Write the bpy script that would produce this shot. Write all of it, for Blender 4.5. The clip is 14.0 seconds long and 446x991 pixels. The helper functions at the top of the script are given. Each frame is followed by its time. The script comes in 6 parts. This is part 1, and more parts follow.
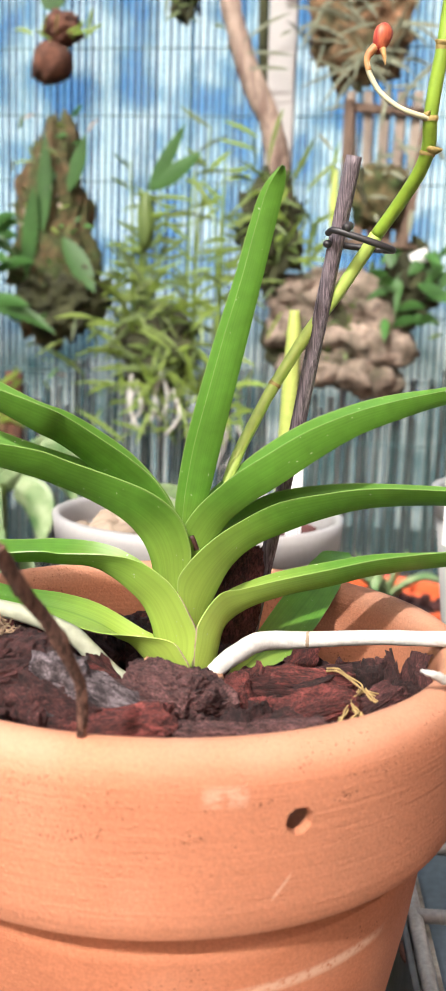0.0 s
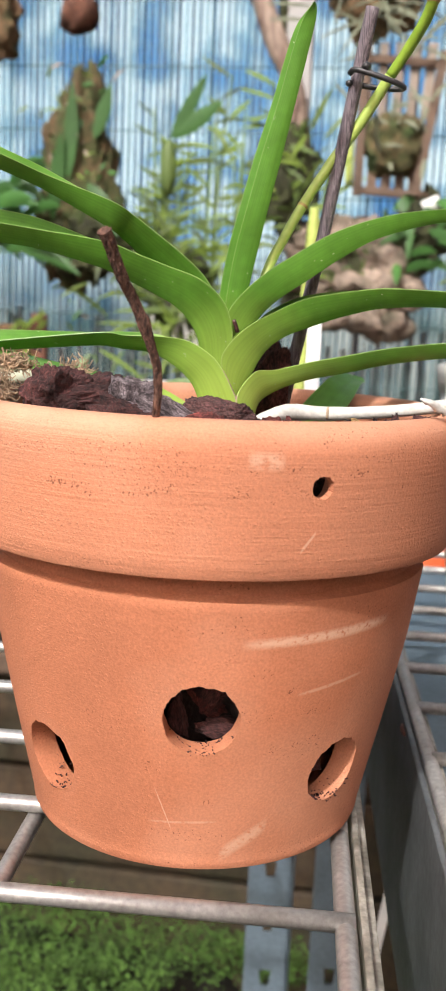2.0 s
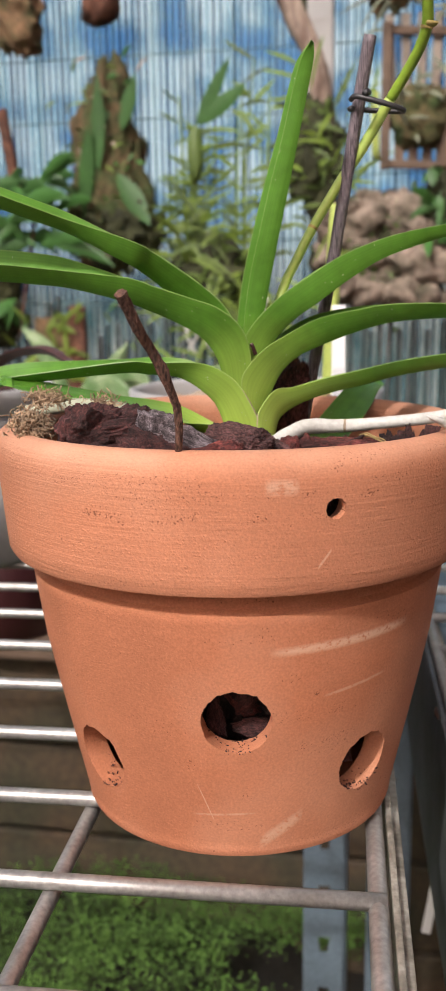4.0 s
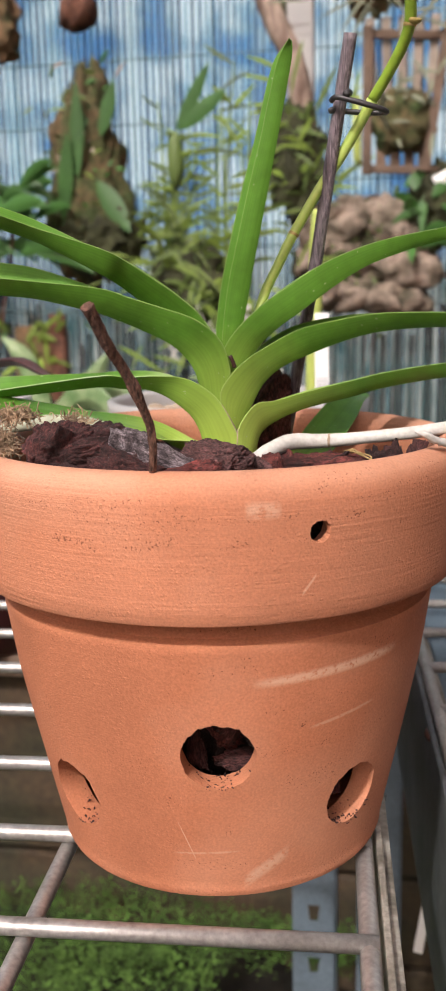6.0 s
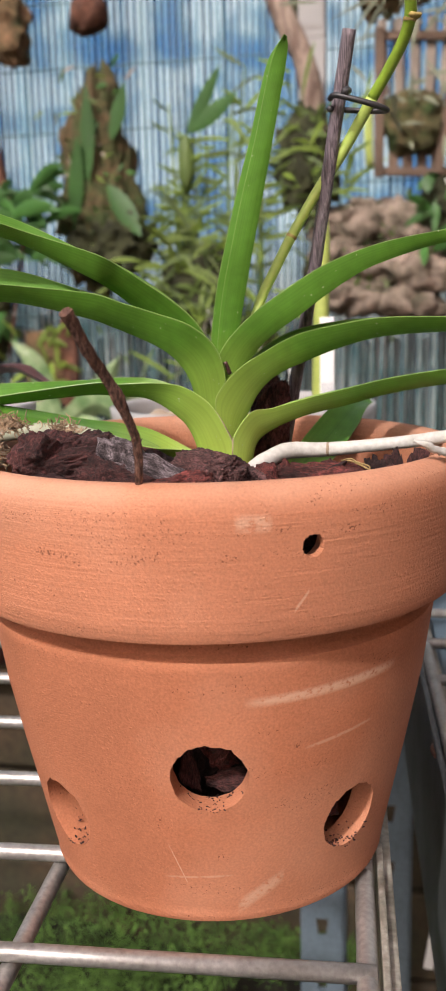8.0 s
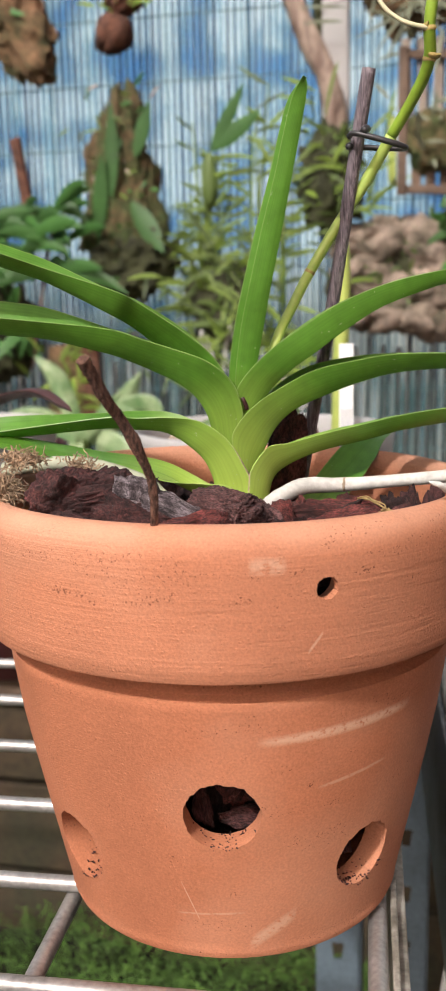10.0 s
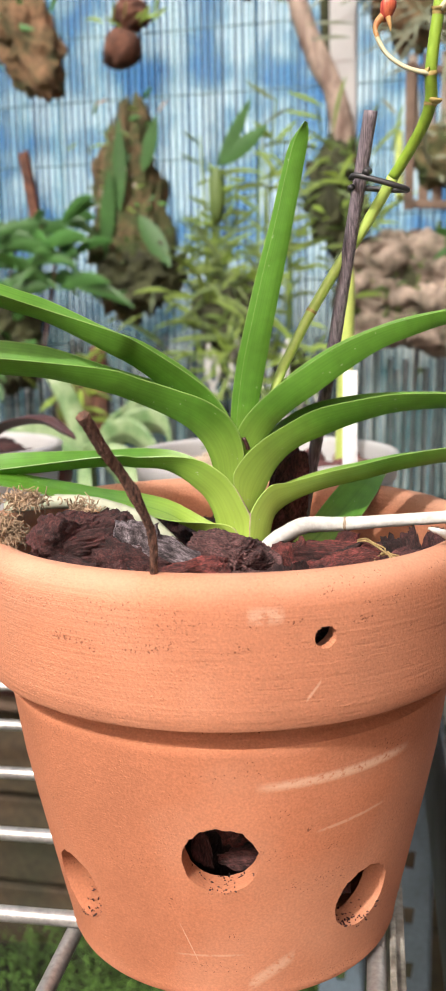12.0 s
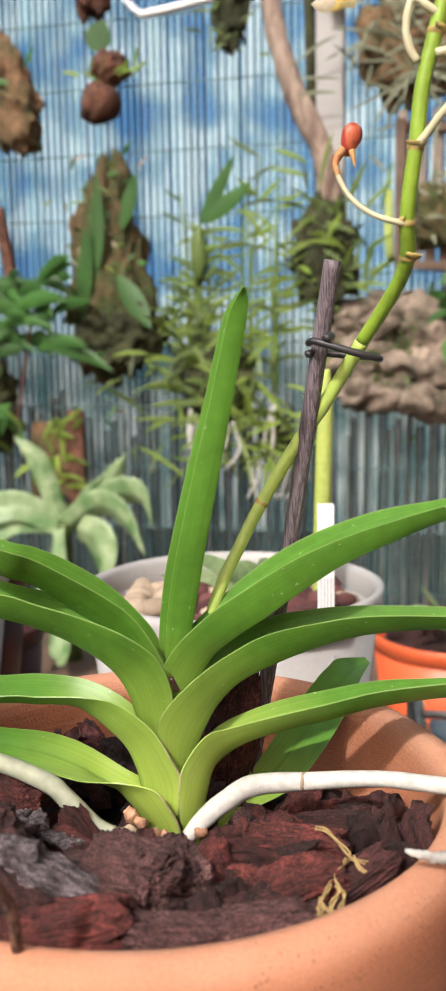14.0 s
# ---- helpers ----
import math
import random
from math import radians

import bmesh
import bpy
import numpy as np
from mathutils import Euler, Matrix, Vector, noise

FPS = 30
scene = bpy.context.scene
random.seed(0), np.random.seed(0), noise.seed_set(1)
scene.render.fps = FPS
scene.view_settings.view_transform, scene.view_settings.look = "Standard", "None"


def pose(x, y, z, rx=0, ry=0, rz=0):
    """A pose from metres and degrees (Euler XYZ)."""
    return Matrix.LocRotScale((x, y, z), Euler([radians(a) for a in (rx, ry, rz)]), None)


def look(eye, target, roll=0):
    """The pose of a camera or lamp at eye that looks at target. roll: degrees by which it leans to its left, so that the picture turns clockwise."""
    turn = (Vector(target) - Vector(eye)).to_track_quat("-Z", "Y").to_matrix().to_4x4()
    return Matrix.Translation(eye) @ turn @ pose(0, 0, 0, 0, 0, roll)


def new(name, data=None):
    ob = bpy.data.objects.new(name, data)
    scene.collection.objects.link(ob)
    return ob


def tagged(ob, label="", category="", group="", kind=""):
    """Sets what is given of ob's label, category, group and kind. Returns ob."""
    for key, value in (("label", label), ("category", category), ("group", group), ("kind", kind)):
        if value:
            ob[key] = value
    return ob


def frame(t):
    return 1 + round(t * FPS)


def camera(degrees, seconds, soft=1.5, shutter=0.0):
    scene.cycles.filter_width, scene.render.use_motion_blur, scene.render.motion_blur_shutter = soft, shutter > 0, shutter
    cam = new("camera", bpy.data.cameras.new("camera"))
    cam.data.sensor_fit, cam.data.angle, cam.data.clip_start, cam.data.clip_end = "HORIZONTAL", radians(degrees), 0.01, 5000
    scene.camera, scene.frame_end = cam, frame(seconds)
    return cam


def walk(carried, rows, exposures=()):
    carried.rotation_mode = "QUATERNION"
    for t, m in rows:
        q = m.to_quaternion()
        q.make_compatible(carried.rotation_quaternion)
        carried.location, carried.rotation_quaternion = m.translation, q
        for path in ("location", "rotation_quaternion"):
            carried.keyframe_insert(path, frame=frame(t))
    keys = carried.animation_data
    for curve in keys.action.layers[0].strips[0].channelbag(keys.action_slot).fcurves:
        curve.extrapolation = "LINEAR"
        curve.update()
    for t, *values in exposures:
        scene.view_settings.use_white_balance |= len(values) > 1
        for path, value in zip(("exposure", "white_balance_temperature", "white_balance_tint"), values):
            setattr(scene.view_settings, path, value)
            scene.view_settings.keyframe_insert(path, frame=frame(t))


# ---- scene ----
cam = camera(26.4, 14.0)
PATH = [
    (0, (0.0408, -0.2237, 0.1916), (-0.0212, 0.2663, 0.1139), 1.92),
    (0.5, (0.0476, -0.2429, 0.1727), (-0.0168, 0.2459, 0.0896), 2.66),
    (1, (0.0537, -0.2645, 0.1535), (-0.0158, 0.2229, 0.0660), 2.55),
    (1.5, (0.0515, -0.2766, 0.1479), (-0.0165, 0.2097, 0.0533), 3.17),
    (2, (0.0426, -0.2812, 0.1434), (-0.0236, 0.2068, 0.0573), 2.60),
    (4.3, (0.0544, -0.2968, 0.1613), (-0.0369, 0.1840, 0.0588), -0.96),
    (4.5, (0.0566, -0.2962, 0.1614), (-0.0327, 0.1850, 0.0594), -1.07),
    (5, (0.0609, -0.2901, 0.1610), (-0.0255, 0.1917, 0.0588), -1.21),
    (5.5, (0.0569, -0.2844, 0.1605), (-0.0275, 0.1981, 0.0601), -1.21),
    (6, (0.0509, -0.2821, 0.1614), (-0.0326, 0.2008, 0.0624), -1.21),
    (6.5, (0.0512, -0.2792, 0.1617), (-0.0336, 0.2038, 0.0642), -1.16),
    (7, (0.0502, -0.2760, 0.1609), (-0.0355, 0.2070, 0.0638), -1.27),
    (7.5, (0.0544, -0.2751, 0.1615), (-0.0331, 0.2074, 0.0639), -1.27),
    (8, (0.0555, -0.2724, 0.1615), (-0.0364, 0.2095, 0.0646), -1.40),
    (8.2, (0.0563, -0.2704, 0.1643), (-0.0374, 0.2111, 0.0676), -1.34),
    (10.5, (0.0575, -0.2721, 0.1701), (-0.0464, 0.2086, 0.0798), -1.08),
    (11, (0.0594, -0.2700, 0.1727), (-0.0453, 0.2106, 0.0830), -1.03),
    (11.5, (0.0592, -0.2716, 0.1752), (-0.0467, 0.2088, 0.0858), -1.01),
    (12, (0.0589, -0.2710, 0.1788), (-0.0479, 0.2093, 0.0899), -0.95),
    (12.5, (0.0574, -0.2535, 0.1881), (-0.0491, 0.2267, 0.0985), -0.98),
    (13, (0.0551, -0.2354, 0.1999), (-0.0510, 0.2447, 0.1091), -1.01),
    (13.5, (0.0594, -0.2162, 0.2153), (-0.0480, 0.2650, 0.1321), -1.06),
    (14, (0.0617, -0.2004, 0.2182), (-0.0442, 0.2827, 0.1443), -0.97),
]
walk(cam, [(t, look(eye, target, roll)) for t, eye, target, roll in PATH],
     [(0.0, 1.2, 6500, 10), (0.5, 1.3, 6500, 10), (1.0, 1.2, 6400, 10), (2.2, 0.97, 6450, 11), (4.3, 0.58, 6550, 13), (5.5, 0.68, 6600, 14), (6.0, 0.64, 6600, 15), (7.5, 0.57, 6600, 15), (8.2, 0.57, 6600, 15), (10.5, 0.75, 6550, 11), (12.0, 1.0, 6550, 10), (12.5, 1.12, 6550, 10), (13.0, 1.22, 6550, 10), (13.5, 0.98, 6600, 10), (14.0, 0.82, 6600, 10)])
# the lens focuses on the plant
cam.data.dof.use_dof, cam.data.dof.focus_distance, cam.data.dof.aperture_fstop = True, 0.246, 40.0

# ---- light ----
world = bpy.data.worlds.new("sky")
scene.world = world
world.use_nodes = True
wn = world.node_tree.nodes
sky = wn.new("ShaderNodeTexSky")
sky.sky_type, sky.sun_disc = "NISHITA", False
sky.sun_elevation, sky.sun_rotation = radians(43.5), radians(197.0)
sky.air_density, sky.dust_density, sky.ozone_density = 0.6, 7.0, 0.2
world.node_tree.links.new(sky.outputs[0], wn["Background"].inputs[0])
wn["Background"].inputs[1].default_value = 0.095
sun_data = bpy.data.lights.new("sun", "SUN")
sun_data.energy, sun_data.angle, sun_data.color = 1.86, radians(1.6), (0.98, 0.975, 0.955)
sun = new("sun", sun_data)
sun.matrix_world = look((0, 0, 3), (0.425, 1.39, 3 - 1.38))

# ---- materials ----
MATS = {}


def mat(name, rgb, rough=0.6, metal=0.0, var=0.25, scale=40.0, bump=0.15, fine=400.0, spec=0.5, rgb2=None, trans=0.0, stretch=1.0, rand=0.0):
    """A procedural surface: two scales of colour noise, fine relief, and an optional second colour."""
    if name in MATS:
        return MATS[name]
    m = bpy.data.materials.new(name)
    m.use_nodes = True
    nt = m.node_tree
    n, l = nt.nodes, nt.links
    b = n["Principled BSDF"]
    b.inputs["Roughness"].default_value = rough
    b.inputs["Metallic"].default_value = metal
    b.inputs["Specular IOR Level"].default_value = spec
    co = n.new("ShaderNodeTexCoord")
    big, small = n.new("ShaderNodeTexNoise"), n.new("ShaderNodeTexNoise")
    big.inputs["Scale"].default_value, small.inputs["Scale"].default_value = scale, fine
    big.inputs["Detail"].default_value, small.inputs["Detail"].default_value = 4, 3
    mp = n.new("ShaderNodeMapping")
    mp.inputs["Scale"].default_value = (1, 1, stretch)
    l.new(co.outputs["Object"], mp.inputs[0])
    for t in (big, small):
        l.new(mp.outputs[0], t.inputs["Vector"])
    ramp = n.new("ShaderNodeValToRGB")
    ramp.color_ramp.elements[0].position, ramp.color_ramp.elements[1].position = 0.32, 0.68
    second = rgb2 or tuple(c * (1 - var) for c in rgb)
    ramp.color_ramp.elements[0].color, ramp.color_ramp.elements[1].color = (*second, 1), (*rgb, 1)
    l.new(big.outputs["Fac"], ramp.inputs[0])
    mix = n.new("ShaderNodeMixRGB")
    mix.blend_type = "OVERLAY"
    mix.inputs[0].default_value = min(1.0, var * 1.2)
    l.new(ramp.outputs[0], mix.inputs[1])
    l.new(small.outputs["Fac"], mix.inputs[2])
    out = mix.outputs[0]
    if rand:
        info, hsv, mp = n.new("ShaderNodeObjectInfo"), n.new("ShaderNodeHueSaturation"), n.new("ShaderNodeMapRange")
        mp.inputs["To Min"].default_value, mp.inputs["To Max"].default_value = 1 - rand, 1 + rand
        l.new(info.outputs["Random"], mp.inputs["Value"])
        l.new(mp.outputs[0], hsv.inputs["Value"])
        l.new(out, hsv.inputs["Color"])
        out = hsv.outputs[0]
    l.new(out, b.inputs["Base Color"])
    if bump:
        bp = n.new("ShaderNodeBump")
        bp.inputs["Strength"].default_value, bp.inputs["Distance"].default_value = bump, 0.001
        l.new(small.outputs["Fac"], bp.inputs["Height"])
        l.new(bp.outputs[0], b.inputs["Normal"])
    if trans:
        tr, ms = n.new("ShaderNodeBsdfTranslucent"), n.new("ShaderNodeMixShader")
        ms.inputs[0].default_value = trans
        l.new(out, tr.inputs[0])
        l.new(b.outputs[0], ms.inputs[1])
        l.new(tr.outputs[0], ms.inputs[2])
        l.new(ms.outputs[0], n["Material Output"].inputs[0])
    MATS[name] = m
    return m


TERRA = mat("terracotta", (0.515, 0.192, 0.099), 0.85, var=0.28, scale=18, fine=1500, bump=0.0, spec=0.25)
LEAF = mat("orchid_leaf", (0.125, 0.315, 0.034), 0.40, var=0.22, scale=25, fine=260, bump=0.05)
BARK = mat("bark", (0.105, 0.038, 0.036), 0.8, var=0.5, scale=120, fine=900, bump=1.0, rand=0.55, rgb2=(0.04, 0.016, 0.015))
BARK_RED = mat("red_bark", (0.19, 0.048, 0.040), 0.7, var=0.5, scale=120, fine=900, bump=1.0, rand=0.35, rgb2=(0.07, 0.022, 0.019))
BARK_TAN = mat("dusty_bark", (0.150, 0.078, 0.074), 0.9, var=0.4, scale=110, fine=900, bump=1.0, rand=0.3, rgb2=(0.075, 0.036, 0.034))
BARK_GREY = mat("weathered_bark", (0.34, 0.32, 0.345), 0.9, var=0.5, rgb2=(0.07, 0.058, 0.062), scale=260, fine=900, bump=1.0)
# bark blackened to paint the shade between chips and behind the holes
SHADE_BARK = mat("shade_bark", (0.035, 0.016, 0.013), 0.6, var=0.6, scale=200, fine=900, bump=1.0)
STEEL = mat("galvanised_steel", (0.46, 0.445, 0.43), 0.4, 0.6, var=0.35, rgb2=(0.30, 0.28, 0.26), scale=70, fine=600, bump=0.15)
RAIL = mat("weathered_rail", (0.46, 0.43, 0.37), 0.6, 0.3, var=0.6, rgb2=(0.13, 0.115, 0.09), scale=60, fine=400, bump=0.2)
# rail steel darkened for the shade on the upright web
WEB = mat("shaded_steel", (0.125, 0.135, 0.14), 0.6, 0.3, var=0.4, scale=40, fine=300, bump=0.15)
POST = mat("blue_grey_steel", (0.17, 0.225, 0.275), 0.5, 0.4, var=0.25, scale=30, fine=300, bump=0.1)
ROOT = mat("white_root", (0.58, 0.57, 0.535), 0.7, var=0.2, scale=150, fine=600, bump=0.25)
ROOT_GREEN = mat("greenish_root", (0.40, 0.42, 0.31), 0.65, var=0.2, scale=100)
STAKE = mat("dark_stake", (0.25, 0.20, 0.22), 0.5, var=0.8, rgb2=(0.050, 0.038, 0.046), scale=2600, fine=5000, bump=0.5, stretch=0.010)
CLIP = mat("clip_plastic", (0.035, 0.032, 0.034), 0.45, var=0.15, scale=100)
STEM = mat("flower_stem", (0.46, 0.60, 0.13), 0.42, var=0.2, scale=60, trans=0.1)
STEM_UP = mat("flower_stem_green", (0.31, 0.475, 0.05), 0.4, var=0.2, scale=60, trans=0.1)
PEDICEL = mat("pale_pedicel", (0.66, 0.62, 0.40), 0.5, var=0.15, scale=100, trans=0.15)
BUD = mat("red_bud", (0.33, 0.014, 0.022), 0.45, var=0.55, scale=900, rgb2=(0.62, 0.17, 0.08), trans=0.1, stretch=0.12)
NECK = mat("bud_neck", (0.44, 0.17, 0.06), 0.5, var=0.35, scale=300, rgb2=(0.62, 0.42, 0.16), trans=0.1)
PETAL = mat("pale_petal", (0.62, 0.52, 0.36), 0.6, var=0.3, scale=200, trans=0.25)
BRACT = mat("dry_bract", (0.50, 0.38, 0.13), 0.7, var=0.4, scale=500, rgb2=(0.22, 0.15, 0.04))
HUSK_PINK = mat("ginger_husk", (0.46, 0.25, 0.15), 0.75, var=0.5, scale=400, rgb2=(0.20, 0.09, 0.05))
SCAR = mat("dry_sheath", (0.42, 0.32, 0.22), 0.8, var=0.4, scale=300)
TWIG = mat("dry_twig", (0.25, 0.125, 0.085), 0.9, var=0.8, rgb2=(0.035, 0.016, 0.012), scale=1300, fine=3000, bump=1.0, stretch=0.10)
FIBRE = mat("dry_moss_fibre", (0.44, 0.31, 0.20), 0.9, var=0.5, scale=200)
STRING = mat("yellow_fibre", (0.42, 0.29, 0.12), 0.8, var=0.3, scale=200)
WHITEP = mat("white_plastic", (0.52, 0.51, 0.50), 0.4, var=0.08, scale=30, bump=0.03, trans=0.2)
TAG = mat("white_tag", (0.74, 0.75, 0.76), 0.4, var=0.04, scale=30, bump=0.02)
INK = mat("grey_ink", (0.35, 0.35, 0.36), 0.6, var=0.1)
PEBBLE = mat("pebble", (0.42, 0.32, 0.23), 0.75, var=0.3, scale=260, rgb2=(0.34, 0.27, 0.20), rand=0.35, bump=0.3)
PEBBLE_RED = mat("dark_red_pebble", (0.17, 0.06, 0.055), 0.8, var=0.5, scale=300, rgb2=(0.08, 0.03, 0.03), rand=0.5, bump=0.6)
ORANGE = mat("orange_plastic", (0.72, 0.13, 0.045), 0.4, var=0.12, scale=20, bump=0.03)
MAROON = mat("maroon_plastic", (0.05, 0.012, 0.014), 0.4, var=0.2, scale=20, bump=0.03)
MAROON_LEAF = mat("maroon_leaf", (0.075, 0.028, 0.026), 0.45, var=0.3, scale=20)
PALE_LEAF = mat("pale_strap_leaf", (0.40, 0.50, 0.28), 0.4, var=0.4, scale=40, trans=0.2, rgb2=(0.10, 0.22, 0.07))
GREEN_LEAF = mat("broad_green_leaf", (0.06, 0.17, 0.035), 0.5, var=0.35, scale=14, trans=0.2, rand=0.3)
LIME_LEAF = mat("lime_narrow_leaf", (0.21, 0.31, 0.05), 0.45, var=0.35, scale=14, trans=0.25, rand=0.35)
OLIVE_LEAF = mat("olive_narrow_leaf", (0.10, 0.155, 0.035), 0.5, var=0.4, scale=14, trans=0.2, rand=0.4)
GREY_LEAF = mat("grey_green_strands", (0.21, 0.23, 0.15), 0.7, var=0.4, scale=30)
CANE = mat("yellow_green_cane", (0.50, 0.60, 0.15), 0.45, var=0.2, scale=30, trans=0.15)
MOSS = mat("moss", (0.13, 0.26, 0.045), 0.9, var=0.7, scale=30, fine=200, trans=0.15)
DARKMOSS = mat("dark_moss", (0.055, 0.06, 0.022), 0.95, var=0.7, scale=40, fine=200, bump=1.0)
# earth colour lowered to stand for the shade under the shelves
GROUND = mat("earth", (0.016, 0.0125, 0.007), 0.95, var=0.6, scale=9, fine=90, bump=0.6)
CORK = mat("cork_bark", (0.22, 0.118, 0.062), 0.9, var=0.7, scale=38, fine=160, bump=1.0, rgb2=(0.055, 0.055, 0.02))
CORK_MOSSY = mat("mossy_cork", (0.105, 0.066, 0.032), 0.95, var=0.8, scale=48, fine=190, bump=1.0, rgb2=(0.035, 0.058, 0.014))
HUSK = mat("brown_husk", (0.17, 0.07, 0.042), 0.9, var=0.7, scale=60, fine=260, bump=1.0)
ROCK = mat("pale_cork_lumps", (0.32, 0.245, 0.195), 0.85, var=0.8, scale=34, fine=200, bump=1.0, rgb2=(0.052, 0.046, 0.026))
WOOD = mat("driftwood", (0.44, 0.34, 0.27), 0.75, var=0.6, scale=70, fine=350, bump=0.8, stretch=0.25, rgb2=(0.15, 0.095, 0.072))
SLAT = mat("basket_slat", (0.17, 0.11, 0.075), 0.8, var=0.4, scale=30, bump=0.4)
SLAT_PALE = mat("pale_slat", (0.38, 0.31, 0.25), 0.75, var=0.45, scale=60, bump=0.3, stretch=0.15)
BOARD = mat("damp_board", (0.062, 0.038, 0.020), 0.8, var=0.7, rgb2=(0.03, 0.028, 0.014), scale=14, fine=120, bump=0.5)
YELLOW = mat("yellow_plastic", (0.62, 0.42, 0.06), 0.45, var=0.1, scale=20, bump=0.03)
PAINT = mat("white_paint", (0.78, 0.79, 0.78), 0.5, var=0.06, scale=10, bump=0.05)
WALL_BOUNCE = mat("warm_bounce_wall", (0.74, 0.47, 0.38), 0.8, var=0.15, scale=6, fine=80, bump=0.2)
REED = mat("reed", (0.80, 0.60, 0.53), 0.8, var=0.4, scale=25, fine=200, bump=0.2, rand=0.4, trans=0.4)
WIRE = mat("green_wire", (0.09, 0.16, 0.16), 0.5, 0.2, var=0.2, scale=40)


# dirt on the pot: azimuth and height of both ends, half thickness
SMUDGES = ((-61.8, 0.1188, -58.6, 0.1192, 0.0011), (-116, 0.1075, -100, 0.1055, 0.0014), (-99, 0.1058, -84, 0.1082, 0.0014), (-79, 0.1060, -74, 0.1066, 0.0012), (-67.5, 0.1120, -64.5, 0.1132, 0.0012), (-61, 0.0535, -58, 0.0556, 0.0012), (-80, 0.0232, -75, 0.0222, 0.0016), (-96, 0.0330, -93, 0.0322, 0.0012), (-56, 0.1115, -50, 0.1120, 0.0010))


def finish_terracotta(m):
    """Turning rings, pale scuffs and dark specks of the pot."""
    n, l = m.node_tree.nodes, m.node_tree.links
    b = n["Principled BSDF"]
    co = n.new("ShaderNodeTexCoord")
    sep = n.new("ShaderNodeSeparateXYZ")
    l.new(co.outputs["Object"], sep.inputs[0])

    def calc(op, a, c=None):
        k = n.new("ShaderNodeMath")
        k.operation = op
        for i, v in enumerate((a, c)):
            if v is None:
                continue
            if isinstance(v, (int, float)):
                k.inputs[i].default_value = v
            else:
                l.new(v, k.inputs[i])
        return k.outputs[0]

    def noise_of(scale, stretch=1.0, detail=3):
        mp, t = n.new("ShaderNodeMapping"), n.new("ShaderNodeTexNoise")
        mp.inputs["Scale"].default_value = (1, 1, stretch)
        t.inputs["Scale"].default_value, t.inputs["Detail"].default_value = scale, detail
        l.new(co.outputs["Object"], mp.inputs[0])
        l.new(mp.outputs[0], t.inputs["Vector"])
        return t.outputs["Fac"]

    az = calc("ARCTAN2", sep.outputs["Y"], sep.outputs["X"])
    z = sep.outputs["Z"]
    fine = noise_of(700)
    mask = None
    # azimuth and height of both ends, half thickness, strength
    for a0, z0, a1, z1, half, power in ((-73, 0.0678, -31, 0.0700, 0.0018, 0.62), (-74, 0.0050, -60, 0.0140, 0.0030, 0.45), (-75, 0.1148, -68, 0.1145, 0.0026, 0.40), (-92.6, 0.0258, -88, 0.0130, 0.0007, 0.5), (-58, 0.0530, -38, 0.0560, 0.0007, 0.4), (-95, 0.0150, -75, 0.0160, 0.0005, 0.3), (-64, 0.0930, -61, 0.0980, 0.0008, 0.4)):
        a0, a1 = radians(a0), radians(a1)
        mid, span = (a0 + a1) / 2, abs(a1 - a0) / 2
        along = calc("MULTIPLY", calc("SUBTRACT", az, mid), (z1 - z0) / (a1 - a0))
        dz = calc("ABSOLUTE", calc("SUBTRACT", calc("SUBTRACT", z, along), (z0 + z1) / 2))
        da = calc("ABSOLUTE", calc("SUBTRACT", az, mid))
        k = calc("MULTIPLY", calc("SUBTRACT", 1.0, calc("DIVIDE", dz, half)), calc("SUBTRACT", 1.0, calc("POWER", calc("DIVIDE", da, span), 4)))
        k = calc("MULTIPLY", calc("MAXIMUM", k, 0.0), power * 1.5)
        k = calc("MULTIPLY", calc("MINIMUM", k, power), calc("GREATER_THAN", calc("SUBTRACT", 1.0, calc("DIVIDE", da, span)), 0.0))
        mask = k if mask is None else calc("MAXIMUM", mask, k)
    patch = calc("MINIMUM", calc("MAXIMUM", calc("MULTIPLY", calc("SUBTRACT", fine, 0.28), 5.0), 0.0), 1.0)
    mask = calc("MULTIPLY", mask, patch)
    bloom = calc("MULTIPLY", calc("MAXIMUM", calc("SUBTRACT", noise_of(16, 1.0, 6), 0.48), 0.0), 0.9)
    # the rim top is dusty, and its sunlit paleness is painted in too
    pale_rim = calc("MINIMUM", calc("MAXIMUM", calc("MULTIPLY", calc("SUBTRACT", z, 0.1165), 220.0), 0.0), 1.0)
    pale_rim = calc("MULTIPLY", pale_rim, calc("MULTIPLY", noise_of(60, 1.0, 4), 0.34))
    # the collar is painted paler than the body, as the sun bleaches it
    wash = calc("MULTIPLY", calc("GREATER_THAN", z, 0.0862), calc("MULTIPLY", noise_of(22, 1.0, 5), 0.15))
    mask = calc("MINIMUM", calc("ADD", calc("MAXIMUM", mask, pale_rim), calc("MAXIMUM", bloom, wash)), 0.8)
    base = b.inputs["Base Color"].links[0].from_socket
    white = n.new("ShaderNodeMixRGB")
    white.inputs[2].default_value = (0.68, 0.47, 0.34, 1)
    l.new(mask, white.inputs[0])
    l.new(base, white.inputs[1])
    dark = n.new("ShaderNodeMixRGB")
    dark.inputs[2].default_value = (0.13, 0.045, 0.025, 1)
    specks = calc("MULTIPLY", calc("GREATER_THAN", noise_of(1700, 1.0, 2), 0.66), calc("GREATER_THAN", noise_of(34, 4.0, 2), 0.60))
    smudge = None
